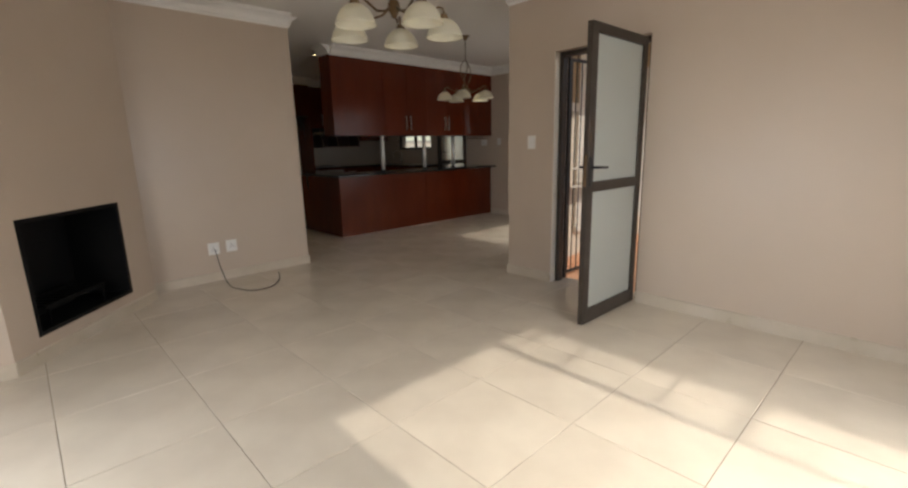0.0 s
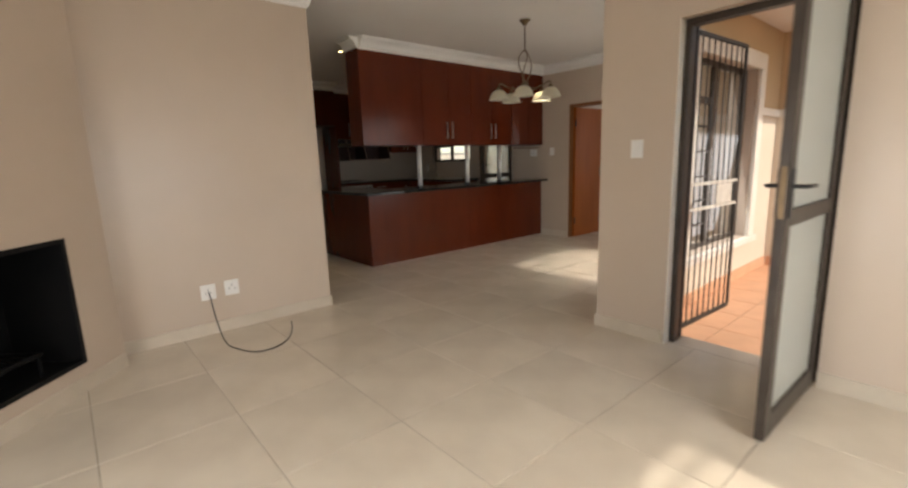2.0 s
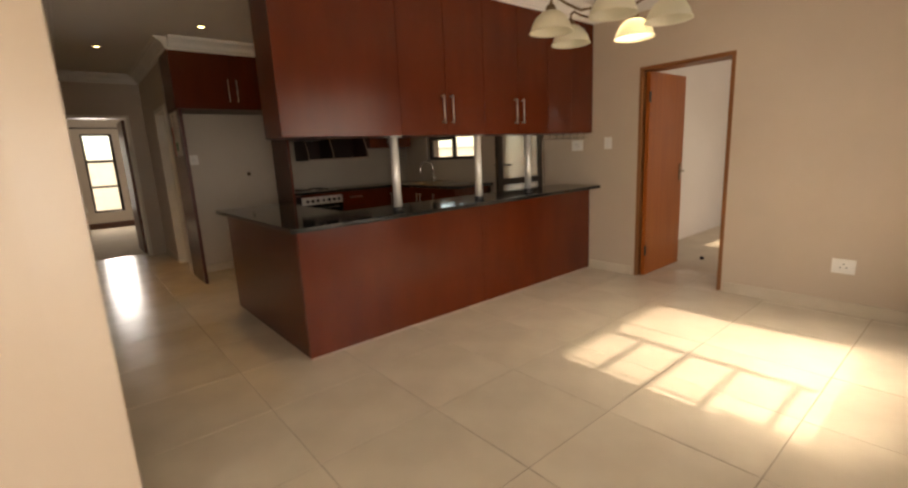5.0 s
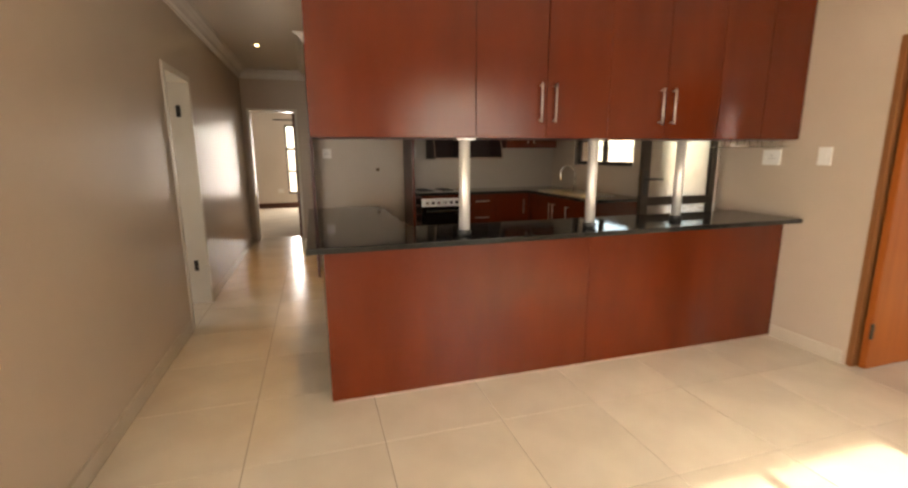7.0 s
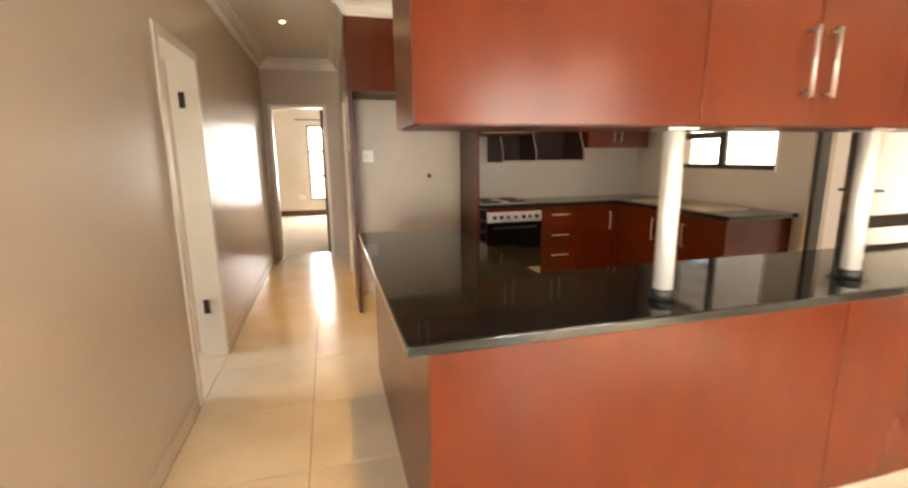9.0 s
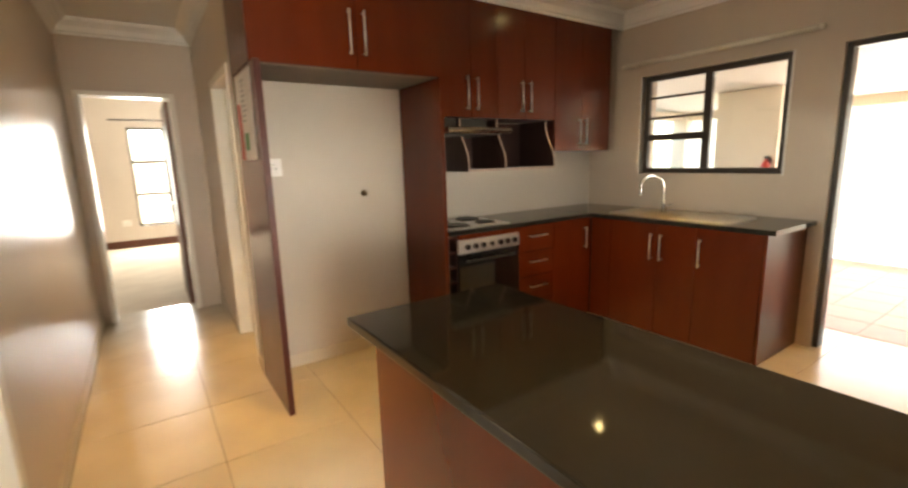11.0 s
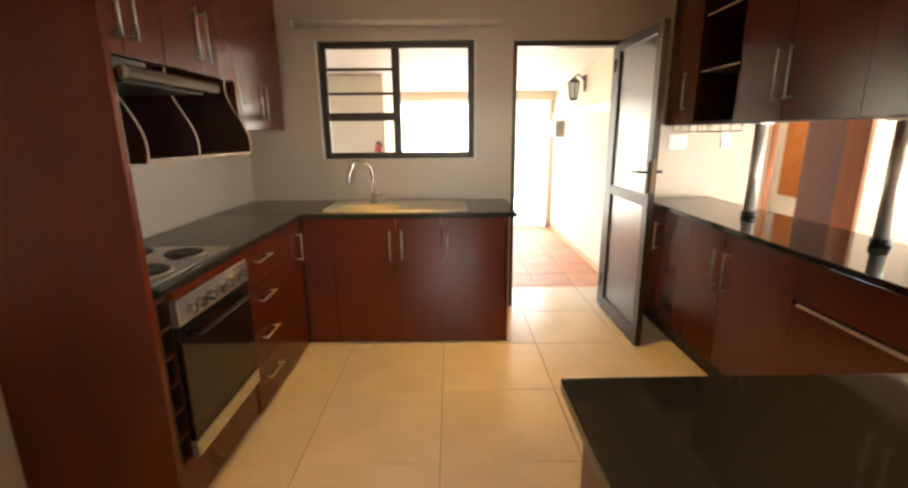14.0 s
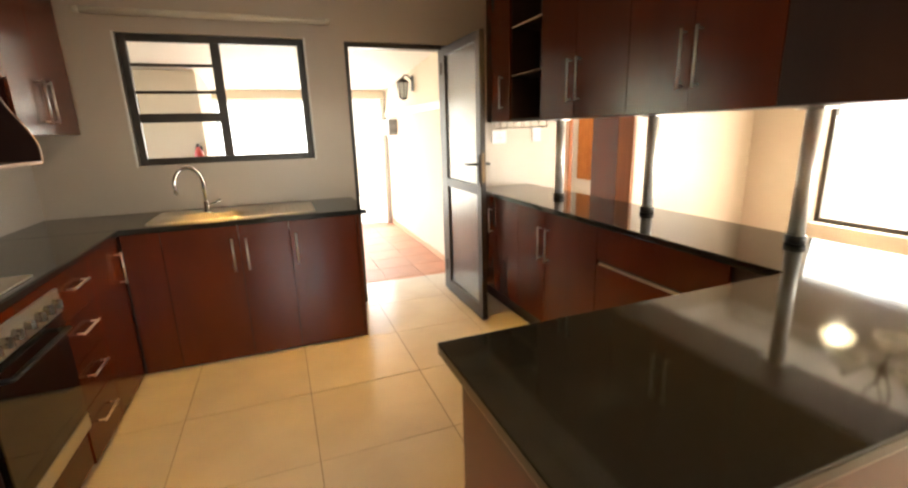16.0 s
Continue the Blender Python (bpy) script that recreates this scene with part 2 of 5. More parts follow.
def tube(bm, pts, r, sides=10):
    """A round bar along a line of points."""
    pts = [Vector(p) for p in pts]
    rings, up = [], None
    for i, p in enumerate(pts):
        way = (pts[min(i + 1, len(pts) - 1)] - pts[max(i - 1, 0)]).normalized()
        up = way.orthogonal().normalized() if up is None else (up - way * up.dot(way)).normalized()
        side = way.cross(up)
        rings.append([bm.verts.new(p + r * (math.cos(a) * up + math.sin(a) * side)) for a in (2 * math.pi * k / sides for k in range(sides))])
    for a, b in zip(rings, rings[1:]):
        for k in range(sides):
            bm.faces.new((a[k], a[(k + 1) % sides], b[(k + 1) % sides], b[k]))
    bm.faces.new(rings[0][::-1]), bm.faces.new(rings[-1])


def lathe(bm, profile, centre, sides=24, closed=True):
    """A turned shape: profile of (radius, height) round a vertical axis at centre."""
    rings = []
    for r, z in profile:
        rings.append([bm.verts.new((centre[0] + r * math.cos(a), centre[1] + r * math.sin(a), centre[2] + z)) for a in (2 * math.pi * k / sides for k in range(sides))])
    for a, b in zip(rings, rings[1:]):
        for k in range(sides):
            bm.faces.new((a[k], a[(k + 1) % sides], b[(k + 1) % sides], b[k]))
    if closed:
        bm.faces.new(rings[0][::-1]), bm.faces.new(rings[-1])


def prism(bm, outline, a, b):
    """Extrudes an outline of points (as made by place at a) to the same outline at b; outline: function from 'a' or 'b' to points."""
    p, q = [bm.verts.new(v) for v in outline(a)], [bm.verts.new(v) for v in outline(b)]
    for k in range(len(p)):
        bm.faces.new((p[k], p[(k + 1) % len(p)], q[(k + 1) % len(p)], q[k]))
    bm.faces.new(p[::-1]), bm.faces.new(q)


def finish(bm, name, mat, parent=None, smooth=False, label=""):
    data = bpy.data.meshes.new(name)
    bmesh.ops.recalc_face_normals(bm, faces=bm.faces)
    bm.to_mesh(data)
    bm.free()
    data.materials.append(mat)
    if smooth:
        for p in data.polygons:
            p.use_smooth = True
    ob = new(name, data)
    if parent:
        ob.parent = parent
        ob.matrix_parent_inverse = parent.matrix_basis.inverted()
    if label:
        ob["label"] = label
    return ob


def boxes(name, mat, items, parent=None, bevel=0.0, label=""):
    bm = bmesh.new()
    for i in items:
        slab(bm, *i, bevel)
    return finish(bm, name, mat, parent, label=label)


def bar(name, mat, pts, r, parent=None, sides=10, label=""):
    bm = bmesh.new()
    tube(bm, pts, r, sides)
    return finish(bm, name, mat, parent, smooth=True, label=label)


def turned(name, mat, profile, centre, parent=None, sides=24, closed=True, label=""):
    bm = bmesh.new()
    lathe(bm, profile, centre, sides, closed)
    return finish(bm, name, mat, parent, smooth=True, label=label)


def thing(name, label, category, at, group=""):
    """An Empty at the base of a thing; its parts become children."""
    root = new(name)
    root.empty_display_size = 0.05
    root.matrix_basis = Matrix.Translation(at)
    return tagged(root, label, category, group)


def wall_y(name, x0, x1, y0, y1, top, holes=(), mat=None, z0=0.0):
    """A wall that runs along y between x0 and x1; holes: (y0, y1, z0, z1)."""
    items, at = [], y0
    for a, b, c, d in sorted(holes):
        items.append((x0, x1, at, a, z0, top))
        if c > z0:
            items.append((x0, x1, a, b, z0, c))
        if d < top:
            items.append((x0, x1, a, b, d, top))
        at = b
    items.append((x0, x1, at, y1, z0, top))
    return tagged(boxes(name, mat or M_WALL, items), kind="structure")


def wall_x(name, x0, x1, y0, y1, top, holes=(), mat=None, z0=0.0):
    """A wall that runs along x between y0 and y1; holes: (x0, x1, z0, z1)."""
    items, at = [], x0
    for a, b, c, d in sorted(holes):
        items.append((at, a, y0, y1, z0, top))
        if c > z0:
            items.append((a, b, y0, y1, z0, c))
        if d < top:
            items.append((a, b, y0, y1, d, top))
        at = b
    items.append((at, x1, y0, y1, z0, top))
    return tagged(boxes(name, mat or M_WALL, items), kind="structure")


def cornice(bm, p, q, n, top):
    """Coved cornice along a wall from p to q; n points into the room."""
    shape = [(0, -0.125), (0.012, -0.125), (0.016, -0.108), (0.032, -0.1), (0.048, -0.06), (0.078, -0.032), (0.098, -0.026), (0.104, -0.012), (0.115, -0.012), (0.115, 0.004), (0, 0.004)]
    prism(bm, lambda e: [(e[0] + n[0] * d, e[1] + n[1] * d, top + z) for d, z in shape], p, q)


def skirting(bm, p, q, n, high=0.09, thick=0.011):
    shape = [(0, 0.0), (thick, 0.0), (thick, high - 0.006), (thick - 0.005, high), (0, high)]
    prism(bm, lambda e: [(e[0] + n[0] * d, e[1] + n[1] * d, z) for d, z in shape], p, q)


def pull(parent, p, q, out, r=0.0056):
    """A steel bar handle from p to q on two stubs; out: from the door to the bar."""
    p, q, o = Vector(p), Vector(q), Vector(out)
    w = (q - p).normalized()
    bm = bmesh.new()
    tube(bm, [p + o - w * 0.012, q + o + w * 0.012], r)
    tube(bm, [p, p + o], r * 0.8, 8)
    tube(bm, [q, q + o], r * 0.8, 8)
    return finish(bm, "handle", M_STEEL, parent, smooth=True, label="brushed steel bar handle")

# ---- plan ----
CEIL = 2.67
XE = 4.07            # lounge east wall
YS = -0.30           # lounge south wall
YN = 5.40            # lounge north wall
XP = 2.845            # passage west wall
XK = 7.16            # dining and kitchen east wall
YK = 9.87            # kitchen north wall
YD = 3.40            # dining south wall, inside
XF = 3.85            # passage east wall
YEND = 11.90         # end of the passage
LINES_X = (-0.70, -0.11, 0.472, 1.055, 1.645, 2.235, 2.857, 3.475, 4.12, 4.74, 5.31, 5.90, 6.49, 7.08, 7.67)   # joints of the floor tiles
LINES_Y = (-0.84, -0.25, 0.33, 0.92, 1.50, 2.10, 2.70, 3.35, 4.0, 4.68, 5.33, 5.95, 6.55, 7.14, 7.73, 8.37, 9.0, 9.63, 10.26, 10.89, 11.52, 12.15)

floor = tagged(boxes("floor", M_GROUT, [(-0.8, 4.30, -0.5, 3.17, -0.12, -0.003), (-0.8, 7.38, 3.17, 12.05, -0.12, -0.003)]), kind="structure")
ceiling = tagged(boxes("ceiling", M_WHITE, [(-0.85, 4.30, -0.5, 3.17, CEIL, CEIL + 0.12), (-0.85, 7.40, 3.17, 12.1, CEIL, CEIL + 0.12)]), kind="structure")

wall_y("wall_lounge_east", XE, XE + 0.23, -0.5, YD - 0.23, CEIL, [(2.05, 2.885, 0.0, 2.075)])
wall_x("wall_lounge_south", -0.8, XE, YS - 0.2, YS, CEIL, [(1.38, 3.06, 0.06, 2.13)])
wall_y("wall_lounge_west", -0.8, -0.6, YS, YN, CEIL, [(1.2, 3.1, 0.06, 2.1)])
wall_x("wall_lounge_north", -0.8, XP - 0.15, YN, YN + 0.15, CEIL)
wall_x("wall_dining_south", XE, XK, YD - 0.23, YD, CEIL, [(5.03, 6.45, 0.40, 2.06)])
wall_y("wall_passage_west", XP - 0.15, XP, YN, YEND, CEIL, [(7.88, 8.68, 0.0, 2.07)], M_WALLGLOSS)
wall_y("wall_east", XK, XK + 0.22, YD - 0.23, YK + 0.2, CEIL, [(5.03, 5.86, 0.0, 2.05), (7.02, 7.84, 0.0, 2.09), (8.13, 9.285, 1.245, 2.095)])
wall_x("wall_kitchen_north", XF, XK, YK, YK + 0.2, CEIL, (), M_KITCHENWALL)
wall_y("wall_passage_east", XF, XF + 0.15, YK + 0.2, YEND, CEIL, [(10.05, 10.87, 0.0, 2.07)])
wall_x("wall_passage_end", XP - 0.15, XF + 0.15, YEND, YEND + 0.15, CEIL, [(2.915, 3.66, 0.0, 2.10)])

# chimney breast across the corner, with its opening
FA, FB = Vector((0.345, 4.10, 0)), Vector((1.27, 5.18, 0))
FW = (FB - FA).normalized()
FN = Vector((FW.y, -FW.x, 0))
FL = (FB - FA).length


def breast_box(bm, s0, s1, d0, d1, z0, z1, bevel=0.0):
    """A box along the chimney breast: s along its face, d out of it (negative: behind)."""
    before = set(bm.verts)
    slab(bm, s0, s1, d0, d1, z0, z1, bevel)
    for v in [v for v in bm.verts if v not in before]:
        s, d = v.co.x, v.co.y
        v.co.x, v.co.y = FA.x + FW.x * s + FN.x * d, FA.y + FW.y * s + FN.y * d


O0, O1, OZ0, OZ1 = 0.195, 1.125, 0.165, 0.915
bm = bmesh.new()
for s0, s1, z0, z1 in ((0.0, O0, 0, CEIL), (O1, FL, 0, CEIL), (O0, O1, 0, OZ0), (O0, O1, OZ1, CEIL)):
    breast_box(bm, s0, s1, -0.12, 0.0, z0, z1)
tagged(finish(bm, "wall_chimney_breast", M_WALL), kind="structure")
wall_x("wall_chimney_return", -0.6, FA.x, FA.y, FA.y + 0.12, CEIL)
wall_y("wall_chimney_side", FB.x - 0.1, FB.x - 0.003, FB.y + 0.002, YN, CEIL)

bm = bmesh.new()
for s0, s1, d0, d1, z0, z1 in ((O0, O0 + 0.012, -0.42, -0.012, OZ0, OZ1), (O1 - 0.012, O1, -0.42, -0.012, OZ0, OZ1), (O0, O1, -0.432, -0.42, OZ0, OZ1), (O0, O1, -0.42, -0.012, OZ1 - 0.012, OZ1), (O0, O1, -0.42, -0.012, OZ0, OZ0 + 0.012)):
    breast_box(bm, s0, s1, d0, d1, z0, z1)
insert = thing("fireplace_insert", "black steel built-in corner fireplace with empty firebox", "fireplace", (FA.x + FW.x * 0.66, FA.y + FW.y * 0.66, OZ0))
finish(bm, "firebox", M_SOOT, insert)
bm = bmesh.new()
for s0, s1, z0, z1 in ((O0, O0 + 0.028, OZ0, OZ1), (O1 - 0.028, O1, OZ0, OZ1), (O0 + 0.028, O1 - 0.028, OZ0, OZ0 + 0.028), (O0 + 0.028, O1 - 0.028, OZ1 - 0.028, OZ1)):
    breast_box(bm, s0, s1, -0.02, 0.003, z0, z1, 0.002)
finish(bm, "trim", M_SOOT, insert)
bm = bmesh.new()
for k in range(9):
    s = O0 + 0.22 + k * 0.065
    breast_box(bm, s, s + 0.012, -0.33, -0.08, OZ0 + 0.13, OZ0 + 0.142, 0.002)
breast_box(bm, O0 + 0.18, O1 - 0.18, -0.09, -0.078, OZ0 + 0.125, OZ0 + 0.15, 0.003)
breast_box(bm, O0 + 0.18, O1 - 0.18, -0.33, -0.318, OZ0 + 0.012, OZ0 + 0.15, 0.003)
breast_box(bm, O0 + 0.2, O0 + 0.215, -0.09, -0.078, OZ0 + 0.012, OZ0 + 0.13)
breast_box(bm, O1 - 0.215, O1 - 0.2, -0.09, -0.078, OZ0 + 0.012, OZ0 + 0.13)
finish(bm, "grate", M_SOOT, insert)
bm = bmesh.new()
breast_box(bm, O0 + 0.13, O0 + 0.17, -0.412, -0.405, OZ0 + 0.50, OZ0 + 0.56, 0.004)
finish(bm, "damper_knob", M_BRASSY, insert)

# cornices
bm = bmesh.new()
for p, q, n in (((-0.6, YN), (XP, YN), (0, -1)), ((XE, -0.3), (XE, YD), (-1, 0)), ((XE, YD), (XK, YD), (0, 1)), ((XK, YD), (XK, 6.37), (-1, 0)), ((XK, 6.68), (XK, 9.53), (-1, 0)),
                ((XP, YN), (XP, YEND), (1, 0)), ((XF, YK + 0.0), (XF, YEND), (-1, 0)), ((XP, YEND), (XF, YEND), (0, -1)),
                ((3.87, 6.37), (XK, 6.37), (0, -1)), ((3.87, 6.67), (XK, 6.67), (0, 1)), ((3.87, 6.37), (3.87, 6.67), (-1, 0)),
                ((XF, 9.33), (5.02, 9.33), (0, -1)), ((5.02, 9.53), (XK, 9.53), (0, -1)), ((XF, 9.33), (XF, YK), (-1, 0)),
                ((-0.6, YS), (XE, YS), (0, 1)), ((-0.6, YS), (-0.6, FA.y), (1, 0)), ((-0.6, FA.y), (FA.x, FA.y), (0, -1)), ((FA.x, FA.y), (FB.x, FB.y), (FN.x, FN.y))):
    cornice(bm, p, q, n, CEIL)
tagged(finish(bm, "cornice_trim", M_CORNICE), kind="structure")

# tile skirting
bm = bmesh.new()
for p, q, n in (((FB.x, YN), (XP, YN), (0, -1)), ((XE, YS), (XE, 2.05), (-1, 0)), ((XE, 2.885), (XE, YD), (-1, 0)), ((XE - 0.011, YD), (XK, YD), (0, 1)), ((XK, YD), (XK, 5.0), (-1, 0)), ((XK, 5.89), (XK, 6.39), (-1, 0)),
                ((XP, YN - 0.011), (XP, 7.85), (1, 0)), ((XP, 8.71), (XP, YEND), (1, 0)), ((XF + 0.03, YK), (5.0, YK), (0, -1)), ((XF, YK), (XF, 10.02), (-1, 0)), ((XF, 10.9), (XF, YEND), (-1, 0)),
                ((FA.x, FA.y), (FB.x, FB.y), (FN.x, FN.y)), ((-0.6, FA.y), (FA.x, FA.y), (0, -1)), ((-0.6, YS), (-0.6, FA.y), (1, 0)), ((-0.6, YS), (1.38, YS), (0, 1)), ((3.06, YS), (XE, YS), (0, 1))):
    skirting(bm, p, q, n)
tagged(finish(bm, "baseboard", M_SKIRT), kind="structure")


# ---- windows ----
def window(name, axis, at, a0, a1, z0, z1, mullion, low_side, bars, transom, deep=0.045):
    """A bronze aluminium window in a wall: axis 'x' runs along x at y = at. One sash side of the mullion has bars and a transom."""
    root = tagged(thing(name, "bronze aluminium window with clear panes", "window", ((a0 + a1) / 2, at, z0) if axis == "x" else (at, (a0 + a1) / 2, z0)), kind="structure")

    def put(bm, a, b, c, d, thick, bevel=0.003):
        lo, hi = at - thick / 2, at + thick / 2
        slab(bm, *((a, b, lo, hi) if axis == "x" else (lo, hi, a, b)), c, d, bevel)
    bm = bmesh.new()
    f = 0.045
    put(bm, a0, a0 + f, z0, z1, deep), put(bm, a1 - f, a1, z0, z1, deep)
    put(bm, a0 + f, a1 - f, z0, z0 + f, deep), put(bm, a0 + f, a1 - f, z1 - f, z1, deep)
    put(bm, mullion - 0.03, mullion + 0.03, z0 + f, z1 - f, deep)
    finish(bm, "frame", M_BRONZE, root)
    s0, s1 = (a0 + f, mullion - 0.03) if low_side else (mullion + 0.03, a1 - f)
    bm = bmesh.new()
    if transom:
        put(bm, s0, s1, transom - 0.03, transom + 0.03, deep * 0.8)
    finish(bm, "transom", M_BRONZE, root) if transom else bm.free()
    for z in bars:
        b = bmesh.new()
        put(b, s0, s1, z - 0.010, z + 0.010, 0.022, 0.002)
        finish(b, "glazing_bar", M_BRONZE, root)
    for a, b, c, d in ((a0 + f, mullion - 0.03, z0 + f, z1 - f), (mullion + 0.03, a1 - f, z0 + f, z1 - f)):
        g = bmesh.new()
        put(g, a, b, c, d, 0.005, 0)
        pane = finish(g, "pane", M_GLASS, root)
        pane.visible_shadow = False
    return root


window("window_kitchen", "y", XK + 0.065, 8.13, 9.285, 1.245, 2.095, 8.72, False, (1.73, 1.905), 1.56)
window("window_dining", "x", YD - 0.13, 5.03, 6.45, 0.40, 2.06, 5.66, True, (0.62, 0.84, 1.06, 1.28, 1.5), 1.72)
window("window_lounge", "x", YS - 0.1, 1.38, 3.06, 0.06, 2.13, 2.62, False, (0.35, 1.28, 1.72, 1.98), 1.0)
# unseen west window, assumed for the fill light in its opening
window("assumed_window_lounge_west", "y", -0.7, 1.2, 3.1, 0.06, 2.1, 2.15, True, (), None)
tagged(boxes("window_reveal_trim", M_WHITE, [(XK - 0.004, XK + 0.03, 9.285, 9.30, 1.235, 2.10), (XK - 0.004, XK + 0.03, 8.115, 8.13, 1.235, 2.10)], bevel=0.002), kind="structure")


def aluminium_leaf(name, label, hinge, way, width, high, rail, glass_mat, frame_mat, handle_z):
    """A glazed aluminium door leaf that stands open from the hinge along way."""
    w = Vector((way[0], way[1], 0)).normalized()
    m = Matrix.Translation((hinge[0], hinge[1], 0.012)) @ Matrix(((w.x, -w.y, 0, 0), (w.y, w.x, 0, 0), (0, 0, 1, 0), (0, 0, 0, 1)))
    root = new(name)
    root.matrix_basis = m
    tagged(root, label, "door")

    def part(pname, mat, items, bevel=0.003, label=""):
        b = bmesh.new()
        for i in items:
            slab(b, *i, bevel)
        ob = finish(b, pname, mat, None, label=label)
        ob.parent = root
        return ob
    t = 0.02
    part("stile", frame_mat, [(0, 0.062, -t, t, 0, high)])
    part("stile", frame_mat, [(width - 0.075, width, -t, t, 0, high)])
    part("top_rail", frame_mat, [(0.062, width - 0.075, -t, t, high - 0.065, high)])
    part("bottom_rail", frame_mat, [(0.062, width - 0.075, -t, t, 0, 0.105)])
    part("middle_rail", frame_mat, [(0.062, width - 0.075, -t, t, rail - 0.035, rail + 0.035)])
    part("pane", glass_mat, [(0.058, width - 0.071, -0.004, 0.004, 0.1, rail - 0.03)], 0)
    part("pane", glass_mat, [(0.058, width - 0.071, -0.004, 0.004, rail + 0.03, high - 0.06)], 0)
    b = bmesh.new()
    for s in (-1, 1):
        slab(b, width - 0.055, width - 0.02, min(s * t, s * (t + 0.008)), max(s * t, s * (t + 0.008)), handle_z - 0.13, handle_z + 0.07, 0.003)
        tube(b, [(width - 0.037, s * t, handle_z), (width - 0.037, s * (t + 0.045), handle_z), (width - 0.06, s * (t + 0.055), handle_z), (width - 0.16, s * (t + 0.052), handle_z - 0.004)], 0.0085)
    part("lock_plate", M_BRASSY, [(width, width + 0.002, -0.010, 0.010, handle_z - 0.13, handle_z + 0.08)], 0.0005, "worn metal lock plate on the edge")
    h = finish(b, "lever_handle", M_BLACK, None, smooth=False)
    h.parent = root
    b = bmesh.new()
    for z in (0.2, high - 0.2):
        tube(b, [(-0.008, -t, z), (-0.008, -t, z + 0.09)], 0.009)
    h = finish(b, "hinge", M_BRONZE, None)
    h.parent = root
    return root


def door_frame(name, label, axis, at, a0, a1, top, thick, face, mat, kind="structure"):
    """Jambs and head in an opening of a wall; at: the frame's middle across the wall."""
    root = tagged(thing(name, label, "door frame", (at, (a0 + a1) / 2, 0) if axis == "y" else ((a0 + a1) / 2, at, 0)), kind=kind)
    for pname, a, b, c, d in (("jamb", a0, a0 + face, 0, top), ("jamb", a1 - face, a1, 0, top), ("head", a0 + face, a1 - face, top - face, top)):
        lo, hi = at - thick / 2, at + thick / 2
        boxes(pname, mat, [((lo, hi, a, b) if axis == "y" else (a, b, lo, hi)) + (c, d)], root, 0.004)
    return root


# lounge outside door: bronze frame, leaf open into the room, iron gate outside
door_frame("door_lounge_frame", "bronze aluminium outside door frame", "y", XE + 0.105, 2.05, 2.885, 2.075, 0.07, 0.04, M_BRONZE)
tagged(boxes("door_reveal_trim", M_FRAMEWHITE, [(XE - 0.003, XE + 0.068, 2.8785, 2.8845, 0.0, 2.07)], bevel=0.003), kind="structure")
aluminium_leaf("glazed_door", "bronze aluminium door with frosted panes, standing open", (XE - 0.01, 2.085), (-1, 0.02), 0.77, 2.035, 0.985, M_FROST, M_BRONZE, 1.12)


def gate(x0, x1, y, top):
    root = thing("security_gate", "black iron bar security gate standing open", "gate", ((x0 + x1) / 2, y, 0))
    fr = bmesh.new()
    for x in (x0, x1 - 0.025):
        slab(fr, x, x + 0.025, y - 0.008, y + 0.008, 0.03, top, 0.002)
    for z in (0.03, top - 0.025):
        slab(fr, x0 + 0.025, x1 - 0.025, y - 0.0125, y + 0.0125, z, z + 0.025, 0.002)
    finish(fr, "frame", M_IRON, root)
    mid = bmesh.new()
    for z in (0.87, 1.045):
        slab(mid, x0 + 0.025, x1 - 0.025, y - 0.01, y + 0.01, z, z + 0.022, 0.002)
    finish(mid, "rail", M_GATERAIL, root, label="pale worn cross rail")
    n = 8
    for k in range(1, n + 1):
        x = x0 + (x1 - x0) * k / (n + 1)
        bar("bar", M_IRON, [(x, y, 0.05), (x, y, top - 0.02)], 0.0055, root, 8)
    boxes("lock_plate", M_GATERAIL, [(x1 - 0.36, x1 - 0.1, y - 0.006, y + 0.006, 0.895, 1.04)], root, 0.002, label="pale lock cover plate")
    boxes("lock", M_IRON, [(x1 - 0.1, x1 - 0.025, y - 0.02, y + 0.02, 0.9, 1.035)], root, 0.004)
    for z in (0.25, 1.75):
        bar("hinge", M_IRON, [(x0 - 0.02, y, z), (x0 - 0.02, y, z + 0.08)], 0.014, root, 10)
    root.matrix_basis = root.matrix_basis @ pose(0, 0, 0, 0, 0, -3.0)
    return root


gate(4.335, 5.135, 2.872, 2.05)
tagged(boxes("gate_post_trim", M_IRON, [(XE + 0.195, XE + 0.225, 2.858, 2.883, 0, 2.07)], bevel=0.003), kind="structure")
# white strip added to paint in the bright gap before the gate post
tagged(boxes("bright_gap_strip", M_FRAMEWHITE, [(XE + 0.145, XE + 0.19, 2.876, 2.8845, 0, 2.07)], bevel=0.002), kind="structure")

# back door of the kitchen
door_frame("door_kitchen_frame", "bronze aluminium outside door frame", "y", XK + 0.08, 7.02, 7.84, 2.09, 0.10, 0.035, M_BRONZE)
aluminium_leaf("kitchen_glazed_door", "bronze aluminium glazed back door standing open", (XK - 0.01, 7.055), (-1, 0.0), 0.75, 2.05, 0.985, M_DOORGLASS, M_BRONZE, 1.17)

